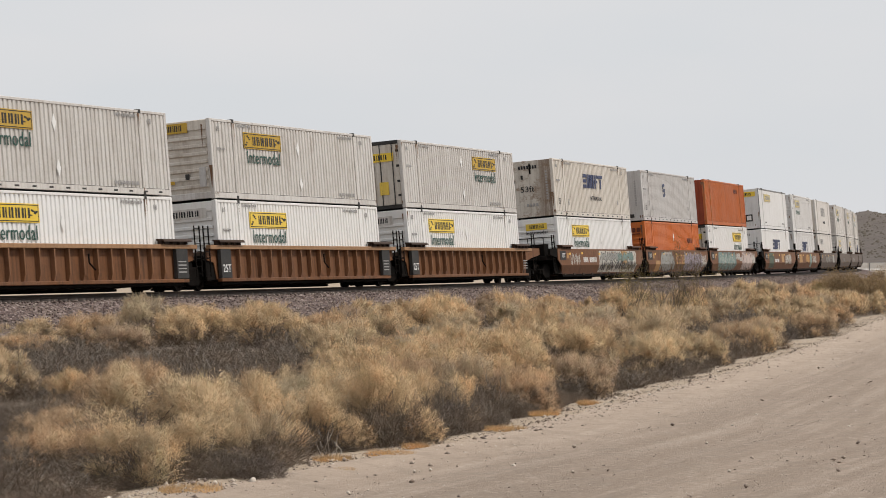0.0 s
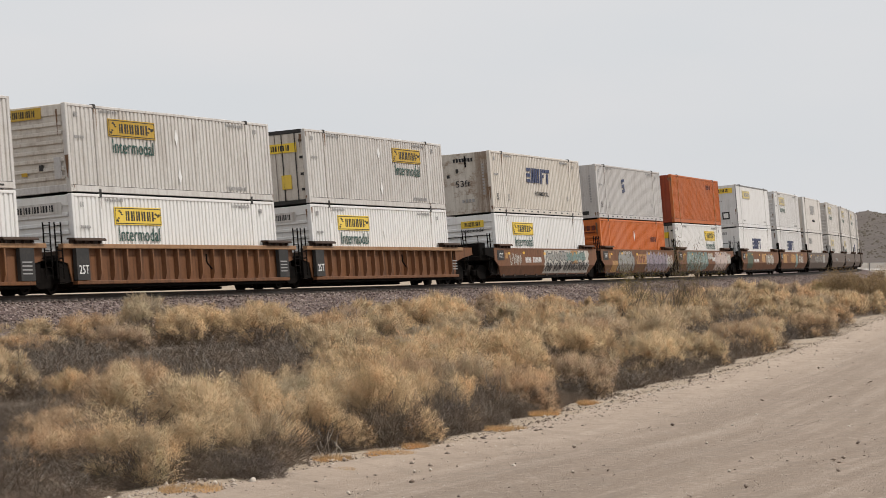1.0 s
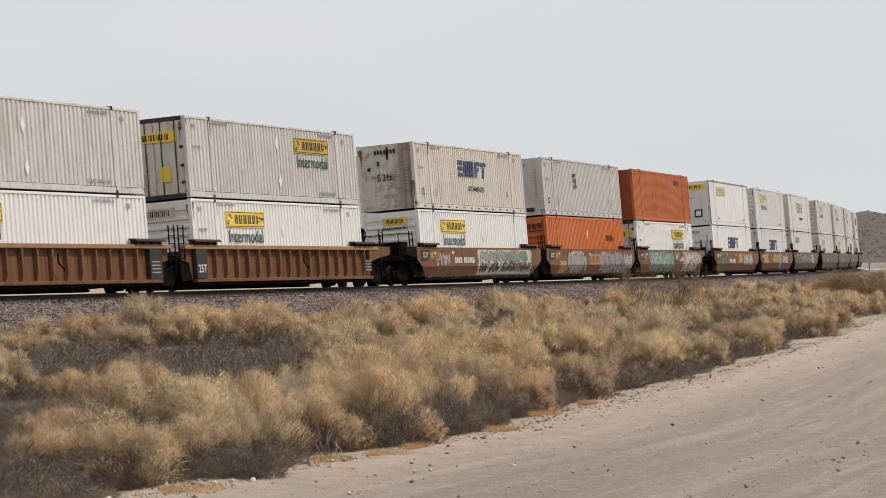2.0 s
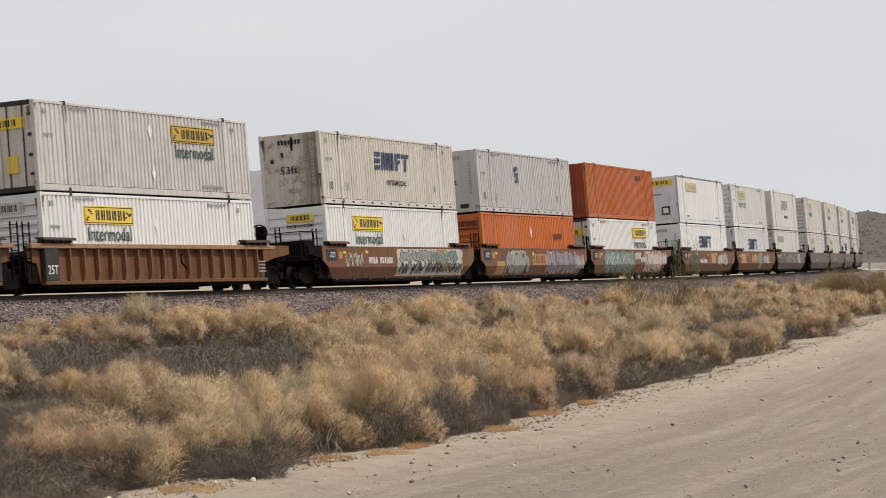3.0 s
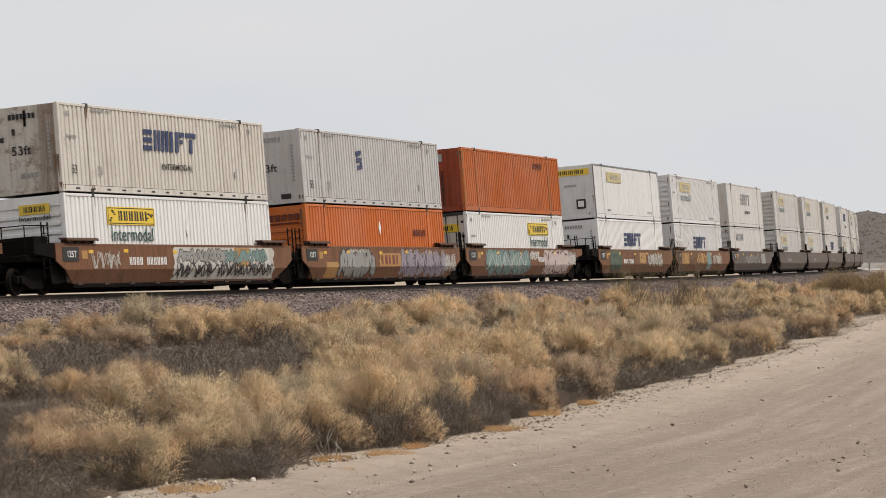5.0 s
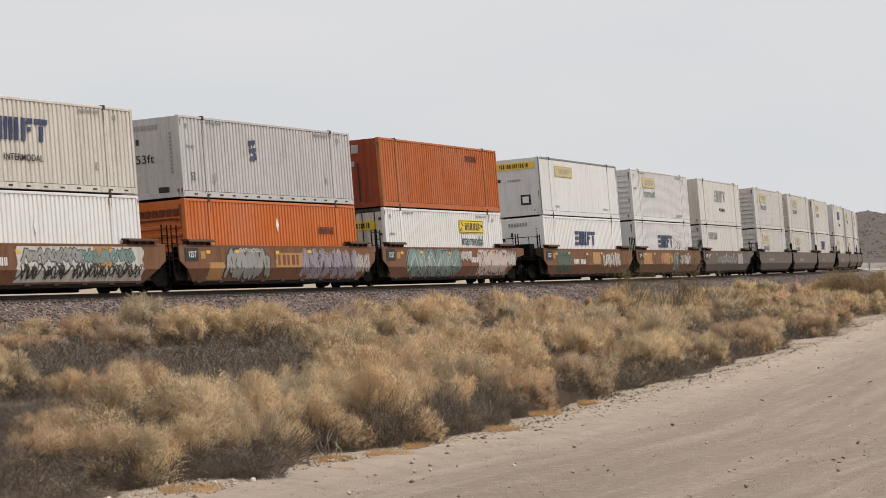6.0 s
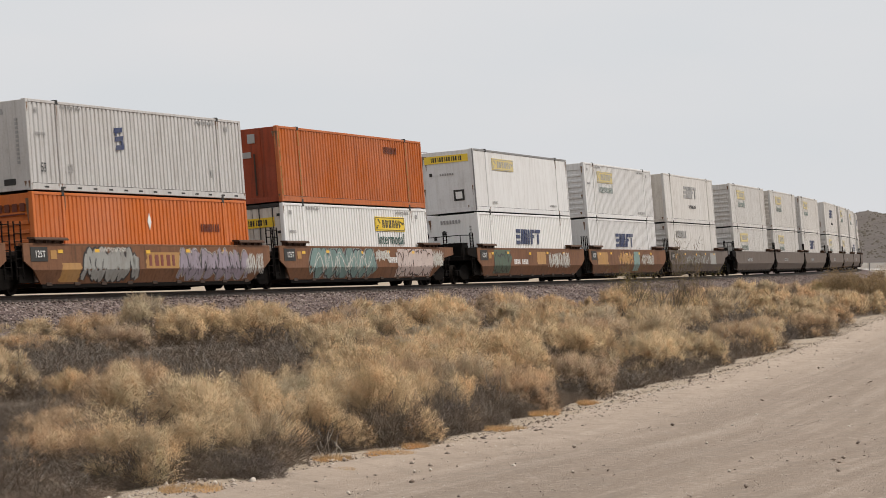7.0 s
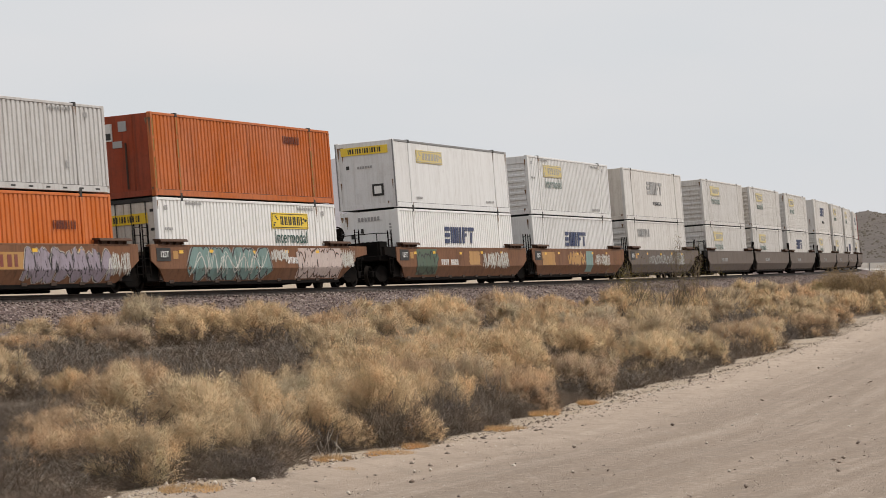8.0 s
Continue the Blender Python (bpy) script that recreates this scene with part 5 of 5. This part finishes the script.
def bush_meshes(seed, radius, high, sprigs, size, mat, dead=0.35, lobes=17):
    """Foliage and branch meshes of one bush: rounded lobes, each a crowd of small tufts, over a tangle of grey twigs."""
    rng = np.random.default_rng(seed)
    ang = rng.uniform(0, 2 * np.pi, lobes)
    rad = np.sqrt(rng.uniform(0, 1, lobes)) * radius * 0.72
    rise = np.where(np.arange(lobes) % 4 == 0, rng.uniform(0.18, 0.4, lobes), rng.uniform(0.48, 0.80, lobes))
    rad = np.where(np.arange(lobes) % 4 == 0, radius * rng.uniform(0.55, 0.85, lobes), rad)
    cen = np.stack([np.cos(ang) * rad, np.sin(ang) * rad, high * rise * (1 - 0.35 * (rad / radius) ** 2)], 1)
    wide = rng.uniform(0.17, 0.34, lobes) * radius
    tall = rng.uniform(0.15, 0.27, lobes) * high
    tufts = max(120, sprigs // 34)
    lobe = rng.integers(0, lobes, tufts)
    d = rng.normal(size=(tufts, 3))
    d[:, 2] = np.abs(d[:, 2]) * 1.2 - 0.40
    d = unit(d)
    shell = rng.uniform(0.42, 1.10, tufts)
    seat = cen[lobe] + d * np.stack([wide[lobe], wide[lobe], tall[lobe]], 1) * shell[:, None]
    seat[:, 2] = np.clip(seat[:, 2], 0.06 * high, None)
    pick = rng.integers(0, tufts, sprigs)
    away = unit(d[pick] * 0.7 + np.array([0, 0, 0.35]) + rng.normal(size=(sprigs, 3)) * 0.85)
    base = seat[pick] + rng.normal(size=(sprigs, 3)) * 0.036 * radius
    ln = rng.uniform(0.4, 1.4, sprigs) * size * 7.0
    wd = rng.uniform(0.7, 1.3, sprigs) * size * 0.6
    wisp = rng.uniform(0, 1, sprigs) < 0.06
    ln = np.where(wisp, ln * 1.7, ln)
    wd = np.where(wisp, wd * 0.7, wd)
    v, f = blades(base, away, ln, wd, rng)
    # turn each face outwards and round the lobes' shading
    tri = v.reshape(-1, 3, 3)
    out = d[pick]
    face = np.cross(tri[:, 1] - tri[:, 0], tri[:, 2] - tri[:, 0])
    back = (face * out).sum(1) < 0
    f[back] = f[back][:, ::-1]
    leaf = arrays_mesh("foliage", v, f, mat)
    soft = unit(out * 0.65 + np.array([0.12, 0, 0.42]) + rng.normal(size=out.shape) * 0.15)
    leaf.polygons.foreach_set("use_smooth", np.ones(len(f), dtype=bool))
    leaf.normals_split_custom_set_from_vertices(np.repeat(soft, 3, axis=0).tolist())
    n = int(sprigs * dead)
    a = rng.uniform(0, 2 * np.pi, n)
    r = np.sqrt(rng.uniform(0, 1, n)) * radius * 0.9
    z = rng.uniform(0.0, 0.62, n) ** 1.1 * high * (1 - 0.45 * r / radius)
    base = np.stack([np.cos(a) * r, np.sin(a) * r, z], 1)
    way = unit(np.stack([np.cos(a) * (r / radius + 0.2), np.sin(a) * (r / radius + 0.2), np.full(n, 0.5)], 1) + rng.normal(size=(n, 3)) * 0.7)
    v, f = blades(base, way, rng.uniform(0.08, 0.30, n) * high, rng.uniform(0.6, 1.1, n) * size, rng, 0.6)
    k = 26
    a = rng.uniform(0, 2 * np.pi, k)
    roots = rng.normal(size=(k, 3)) * np.array([0.10, 0.10, 0.0]) * radius
    reach = rng.uniform(0.3, 0.85, k) * radius
    tips = np.stack([np.cos(a) * reach, np.sin(a) * reach, rng.uniform(0.35, 0.8, k) * high * (1 - 0.3 * reach / radius)], 1)
    v2, f2 = stems(roots, tips, 0.016, 0.005, rng)
    twig = arrays_mesh("branchwork", np.concatenate([v, v2]), np.concatenate([f, f2 + len(v)]), DEAD)
    if mat is not DEAD:
        return leaf, twig
    # bare shrubs: pale crooked twigs stand out of the grey tangle
    k = 34
    a = rng.uniform(0, 2 * np.pi, k)
    reach = np.sqrt(rng.uniform(0, 1, k)) * 0.8 * radius
    root = np.stack([np.cos(a) * reach, np.sin(a) * reach, rng.uniform(0.1, 0.55, k) * high * (1 - 0.4 * reach)], 1)
    v3, f3 = stems(root, root + rng.normal(size=(k, 3)) * 0.22 + np.array([0, 0, 0.2]), size * 0.95, size * 0.35, rng, 4, 0.3)
    pale = arrays_mesh("twig_tangle", v3, f3, BLEACHED)
    return leaf, twig, pale


BLEACHED = soil("bleached_wood", (0.24, 0.205, 0.17), (0.18, 0.15, 0.12), (0.33, 0.29, 0.25), 20, 0.01)
MATS = (STRAW, STRAW, SAGE, RUSSET, STRAW)
NEAR_KINDS = [bush_meshes(10 + i, 1.0, 1.0, 26000, 0.0094, MATS[i], 0.16) for i in range(5)]
MID_KINDS = [bush_meshes(30 + i, 1.0, 1.0, 9500, 0.0168, MATS[i], 0.16) for i in range(5)]
FAR_KINDS = [bush_meshes(50 + i, 1.0, 1.0, 3600, 0.029, MATS[i], 0.14) for i in range(5)]
GREY_NEAR = [bush_meshes(70 + i, 1.0, 1.0, 2400, 0.0085, DEAD, 2.2, 10) for i in range(2)]
GREY_MID = [bush_meshes(80 + i, 1.0, 1.0, 900, 0.0145, DEAD, 2.4, 10) for i in range(2)]
TONES = ("dry straw-yellow", "dry straw-yellow", "dull grey-green", "dry russet-tinged", "dry straw-yellow")


def bush(x, y, radius, high, kind, turn):
    """kind 0 to 4: living shrubs by tone; 5: bare grey."""
    pale = ()
    if kind == 5:
        leaf, twig, *pale = (GREY_NEAR if y < 50 else GREY_MID)[int(x * 7) % 2]
        lab = "bare grey leafless desert shrub on sand"
    else:
        leaf, twig = (NEAR_KINDS if y < 46 else MID_KINDS if y < 85 else FAR_KINDS)[kind]
        lab = TONES[kind] + " desert shrub with grey twigs on sand"
    b = new("desert_shrub")
    tagged(b, lab, "shrub", "scrub beside the track")
    b.matrix_world = Matrix.Translation((x, y, ground_z(x, y) - 0.03)) @ Matrix.Rotation(turn, 4, "Z") @ Matrix.Diagonal((radius, radius, high, 1))
    for nm, me in [("foliage", leaf), ("branchwork", twig)] + [("twig_tangle", p) for p in pale]:
        o = new(nm, me)
        o.parent = b
        if nm == "twig_tangle":
            tagged(o, kind="stuff")


brng = random.Random(21)
spots = []
# the shrubs along the road, by hand: x, y, radius, height, kind
ROW_ONE = [(-3.6, 26.6, 0.6, 0.4, 5), (-2.2, 28.6, 0.4, 0.36, 5), (-2.95, 28.9, 0.85, 0.9, 1), (-1.99, 28.7, 0.42, 0.42, 5), (-3.3, 31.0, 1.2, 1.2, 0), (-2.25, 31.6, 0.85, 1.08, 4), (-1.78, 33.99, 0.85, 0.95, 1), (-5.55, 42.5, 0.6, 0.75, 0), (-0.73, 34.43, 0.8, 1.1, 0), (-1.31, 37.29, 0.85, 1.0, 4), (-0.23, 37.82, 0.75, 1.0, 1), (-0.81, 47.32, 1.1, 1.15, 0), (-1.91, 42.17, 0.8, 0.85, 2), (0.53, 40.89, 0.7, 0.8, 5), (1.17, 41.89, 0.7, 0.85, 3), (0.96, 50.27, 1.1, 1.2, 4), (-8.53, 58.59, 0.95, 0.75, 5), (-7.14, 57.83, 0.9, 0.7, 5), (-6.07, 56.57, 0.9, 0.65, 5)]
ROW_TWO = [(2.28, 46.42, 0.72, 0.9, 3), (2.15, 55.02, 1.15, 1.2, 1), (3.06, 50.04, 0.55, 0.65, 5), (4.0, 56.16, 0.85, 1.0, 4), (5.32, 58.94, 0.75, 0.9, 0), (6.73, 64.52, 0.65, 0.75, 5), (8.04, 70.87, 0.75, 0.9, 1), (10.77, 81.88, 0.85, 0.95, 3), (13.0, 93.16, 0.75, 0.85, 3), (16.14, 112.44, 0.85, 1.05, 0), (17.3, 119.0, 0.85, 1.0, 3), (18.4, 122.5, 0.8, 0.95, 2), (16.2, 121.0, 0.9, 1.1, 1), (19.55, 130.3, 0.7, 1.0, 3), (-5.19, 34.24, 0.8, 0.5, 5), (-5.97, 41.03, 0.7, 0.5, 5), (-4.33, 27.6, 0.8, 0.6, 5), (-7.31, 46.07, 0.7, 1.05, 0), (-8.18, 78.41, 1.35, 1.55, 2), (-6.7, 76.0, 1.25, 1.3, 0), (-4.6, 75.0, 1.25, 1.3, 1)]
for x, y, r, h, k in ROW_ONE + ROW_TWO:
    spots.append((x, y, r))
    bush(x, y, r, h, k, brng.uniform(0, 6.28))


def grey_zone(x, y):
    """The hollow of dead brush between the two belts of shrubs, and the bare patch by the road."""
    return (40 < y < 73 and x < -0.047 * y) or (28 < y < 88 and x < -0.12 * y)


def scatter():
    tries, made_here = 0, 0
    while tries < 12000 and made_here < 250:
        tries += 1
        y = 27 + 200 * brng.random() ** 1.2
        x = brng.uniform(-0.172, 0.172) * y
        s, off = track_offset(x, y)
        room = road_edge(y) - x
        if off < 5.6 or room < 0.5:
            continue
        r = brng.uniform(0.55, 1.15)
        if room < r:
            r = max(0.35, room * 0.85)
        close = min((math.hypot(x - a, y - b) / (r + c) for a, b, c in spots), default=9)
        if close < 0.60:
            continue
        spots.append((x, y, r))
        made_here += 1
        if grey_zone(x, y) and brng.random() < 0.97:
            bush(x, y, r, r * brng.uniform(0.45, 0.7), 5, brng.uniform(0, 6.28))
        else:
            k = 5 if brng.random() < 0.12 else brng.randrange(5)
            tall = brng.uniform(0.85, 1.25) * (0.45 + 0.6 * r)
            if off < 8:
                tall *= 0.85
            bush(x, y, r, tall, k, brng.uniform(0, 6.28))


scatter()

# dull shrubs at the back of the hollow and low ones by the first belt
for x, y, r, h, k in ((-9.4, 74.0, 1.15, 1.15, 3), (-10.6, 72.5, 1.0, 1.0, 2), (-8.2, 72.0, 0.9, 0.85, 3), (-9.9, 66.0, 0.9, 0.75, 3), (-3.95, 29.6, 0.75, 0.75, 3), (-4.6, 33.5, 0.7, 0.7, 3)):
    bush(x, y, r, h, k, brng.uniform(0, 6.28))

# the hollow of dead brush behind the first belt
for k in range(40):
    y = brng.uniform(45, 72)
    x = -y * brng.uniform(0.047, 0.165)
    r = brng.uniform(0.6, 1.0)
    bush(x, y, r, r * brng.uniform(0.65, 0.95), 5, brng.uniform(0, 6.28))

for k in range(14):
    y = brng.uniform(27, 43)
    x = -y * brng.uniform(0.128, 0.165)
    r = brng.uniform(0.5, 0.8)
    bush(x, y, r, r * brng.uniform(0.6, 0.9), 5, brng.uniform(0, 6.28))

# low dead brush along the foot of the roadside shrubs
for k in range(28):
    y = 35.5 + k * 1.05 + brng.uniform(-0.3, 0.3)
    x = road_edge(y) - brng.uniform(0.5, 1.25)
    r = brng.uniform(0.32, 0.6)
    bush(x, y, r, r * brng.uniform(0.75, 1.1), 5, brng.uniform(0, 6.28))


def creosote(x, y, high, spread, seed, label, leaves=2600, leaf=0.015, mat=None):
    """Tall open shrub: thin leaning stems with small olive leaves towards the tips."""
    rng = np.random.default_rng(seed)
    b = new("creosote_shrub")
    tagged(b, label, "shrub", "tall open shrubs")
    b.location = (x, y, ground_z(x, y))
    k = 34
    a = rng.uniform(0, 2 * np.pi, k)
    reach = rng.uniform(0.15, 1.0, k) * spread
    tips = np.stack([np.cos(a) * reach, np.sin(a) * reach, high * rng.uniform(0.55, 1.0, k) * (1 - 0.35 * (reach / spread) ** 2)], 1)
    v, f = stems(rng.normal(size=(k, 3)) * np.array([0.1, 0.1, 0]), tips, 0.014, 0.005, rng, 6, 0.10)
    twig_root = tips[rng.integers(0, k, 150)] * rng.uniform(0.5, 1.0, 150)[:, None]
    v2, f2 = stems(twig_root, twig_root + rng.normal(size=(150, 3)) * 0.2 + np.array([0, 0, 0.18]), 0.008, 0.003, rng, 2, 0.1)
    o = new("branchwork", arrays_mesh("branchwork", np.concatenate([v, v2]), np.concatenate([f, f2 + len(v)]), DEAD))
    o.parent = b
    n = leaves
    pick = rng.integers(0, 150, n)
    base = twig_root[pick] + rng.normal(size=(n, 3)) * 0.15 + np.array([0, 0, 0.1])
    v, f = blades(base, unit(rng.normal(size=(n, 3)) + np.array([0, 0, 0.5])), rng.uniform(2.0, 5.0, n) * leaf, rng.uniform(0.7, 1.4, n) * leaf, rng)
    o = new("foliage", arrays_mesh("foliage", v, f, mat or CREOSOTE))
    o.parent = b


creosote(7.0, 104.0, 2.6, 1.25, 3, "tall open olive-green shrub in front of the track")
creosote(9.2, 105.5, 3.6, 1.2, 4, "tall open shrub with sparse olive leaves", 1500)
creosote(8.2, 102.0, 1.7, 1.5, 5, "low open shrub with bare grey branches", 500)
creosote(10.4, 104.5, 1.5, 1.3, 8, "low open shrub with bare grey branches", 300)
creosote(18.0, 126.0, 1.9, 1.6, 6, "dense brown shrub beside the road", 9000, 0.024, BROWN_LEAF)
creosote(19.6, 130.0, 1.9, 1.5, 7, "dense brown shrub beside the road", 9000, 0.024, BROWN_LEAF)
creosote(20.4, 134.0, 1.6, 1.3, 9, "dense brown shrub beside the road", 7000, 0.024, BROWN_LEAF)
creosote(17.4, 128.0, 1.4, 1.4, 10, "dense olive shrub beside the road", 7000, 0.024)


def grass_tuft(x, y, r, seed):
    rng = np.random.default_rng(seed)
    n = 1800
    a = rng.uniform(0, 2 * np.pi, n)
    q = np.sqrt(rng.uniform(0, 1, n)) * r
    base = np.stack([np.cos(a) * q * 2.2, np.sin(a) * q * 3.0, np.zeros(n)], 1)
    v, f = blades(base, unit(rng.normal(size=(n, 3)) * 0.7 + np.array([0, 0, 0.7])), rng.uniform(0.03, 0.10, n), rng.uniform(0.003, 0.007, n), rng)
    o = new("dry_grass_tuft", arrays_mesh("dry_grass_tuft", v, f, DRY_GRASS))
    o.location = (x, y, ground_z(x, y))
    tagged(o, "low orange tuft of dry grass at the road edge", "grass", "dry grass tufts")


for i, (x, y, r) in enumerate([(-1.25, 31.68, 0.1), (-0.62, 32.18, 0.12), (-0.34, 33.29, 0.07), (0.81, 36.88, 0.13), (1.45, 40.37, 0.1), (-2.46, 27.23, 0.14), (2.22, 43.4, 0.07), (-1.06, 29.92, 0.05)]):
    grass_tuft(x, y, r, 90 + i)


def dead_stump(x, y):
    rng = np.random.default_rng(4)
    roots = np.zeros((9, 3)) + rng.normal(size=(9, 3)) * np.array([0.06, 0.06, 0])
    tips = np.array([[0.12 * math.cos(i * 2.1) + (i - 4) * 0.05, 0.15 * math.sin(i * 1.3), 0.22 + 0.12 * (i % 4)] for i in range(9)])
    v, f = stems(roots, tips * 0.75, 0.014, 0.005, rng, 5, 0.2)
    o = new("dead_stump", arrays_mesh("dead_stump", v, f, BLEACHED))
    o.location = (x, y, ground_z(x, y) - 0.02)
    tagged(o, "bleached grey stump with broken twigs", "stump")


dead_stump(-1.35, 32.6)
dead_stump(-3.5, 66.0)


# ---- loose stone ----
def stones(name, places, mat, label, kind="stuff"):
    """Angular stones joined into one layer: an uneven eight-sided lump each."""
    rng = np.random.default_rng(12)
    pts = np.array(places)
    n = len(pts)
    octa = np.array([[1, 0, 0], [0, 1, 0], [-1, 0, 0], [0, -1, 0], [0, 0, 0.8], [0, 0, -0.7]])
    tri = np.array([[0, 1, 4], [1, 2, 4], [2, 3, 4], [3, 0, 4], [1, 0, 5], [2, 1, 5], [3, 2, 5], [0, 3, 5]])
    turn = rng.uniform(0, 6.283, n)
    shape = octa[None] * rng.uniform(0.6, 1.35, (n, 6, 1))
    shape[:, :, 2] += shape[:, :, 0] * rng.uniform(-0.5, 0.5, (n, 1))
    cx, sx = np.cos(turn)[:, None], np.sin(turn)[:, None]
    x = shape[:, :, 0] * cx - shape[:, :, 1] * sx
    y = shape[:, :, 0] * sx + shape[:, :, 1] * cx
    v = np.stack([x, y, shape[:, :, 2]], 2) * pts[:, 3][:, None, None] + pts[:, None, :3]
    f = (np.arange(n)[:, None, None] * 6 + tri[None]).reshape(-1, 3)
    return tagged(new(name, arrays_mesh(name, v.reshape(-1, 3), f, mat)), label, "stones", kind=kind)


def stone_material(name, stops):
    m = material(name, stops[1], 0.9)
    n, l, b = nodes_of(m)
    geo = n.new("ShaderNodeNewGeometry")
    isl = ramp_node(m, geo.outputs["Random Per Island"], [(i / (len(stops) - 1), c) for i, c in enumerate(stops)])
    fine = noise_node(m, 40, 3)
    set_color(m, mix_node(m, ramp_node(m, fine, [(0.4, (0, 0, 0)), (0.8, (0.4,) * 3)]), isl, (0.25, 0.2, 0.17)))
    return m


def track_stones():
    rng = random.Random(6)
    out = []
    for k in range(26000):
        s = -75 + 215 * rng.random()
        off = rng.uniform(1.4, 4.6)
        if off < 2.15:
            x, y, z = banked(s, off, -0.31)
        else:
            x, y, _ = beside(s, off)
            z = float(np.interp(off, (2.0, 3.3, 4.7), (-0.31, -0.76, -1.15))) + off * math.sin(CANT) * max(0, 1 - (off - 2.2) / 3.5)
        out.append((x, y, z + 0.01, rng.uniform(0.025, 0.06)))
    stones("ballast_stones", out, stone_material("ballast_stone", [(0.042, 0.031, 0.03), (0.09, 0.061, 0.054), (0.14, 0.10, 0.088), (0.19, 0.146, 0.127), (0.38, 0.32, 0.28)]), "purplish crushed stone loose on the track bed")


def road_stones():
    rng = random.Random(7)
    out = []
    for k in range(15000):
        y = 25 + 120 * rng.random() ** 1.6
        e = rng.gauss(0.1, 0.45) if k < 10000 else rng.uniform(0.3, 8.0)
        x = road_edge(y) + e
        r = rng.uniform(0.005, 0.016) if rng.random() < 0.95 else rng.uniform(0.018, 0.045)
        if e > 1.0:
            r *= 0.8
        base = ground_z(x, y)
        if e > 0.15:
            base = GROUND + 0.10 * math.exp(-((e - 0.1) / 0.55) ** 2) + 0.05 * min(1, (e - 0.15) / 0.5)
        out.append((x, y, base + r * 0.2, r))
    stones("road_stones", out, stone_material("road_stone", [(0.13, 0.10, 0.085), (0.28, 0.22, 0.175), (0.42, 0.35, 0.285), (0.60, 0.53, 0.45)]), "loose pale stones along the road edge")


track_stones()
road_stones()


# ---- what moves ----
def motions():
    times = [k * 0.5 for k in range(17)]
    for thing, s, z in MOVERS:
        walk(thing, [(t, track_pose(s - SPEED * t) @ Matrix.Translation((0, 0, z))) for t in times])
    # wheels roll without slipping; the train runs towards -x of each car
    for wheel, x in WHEELS:
        walk(wheel, [(k / FPS, pose(x, 0, 0.42) @ Matrix.Rotation(-SPEED * k / FPS / 0.42, 4, "Y")) for k in range(241)])


motions()
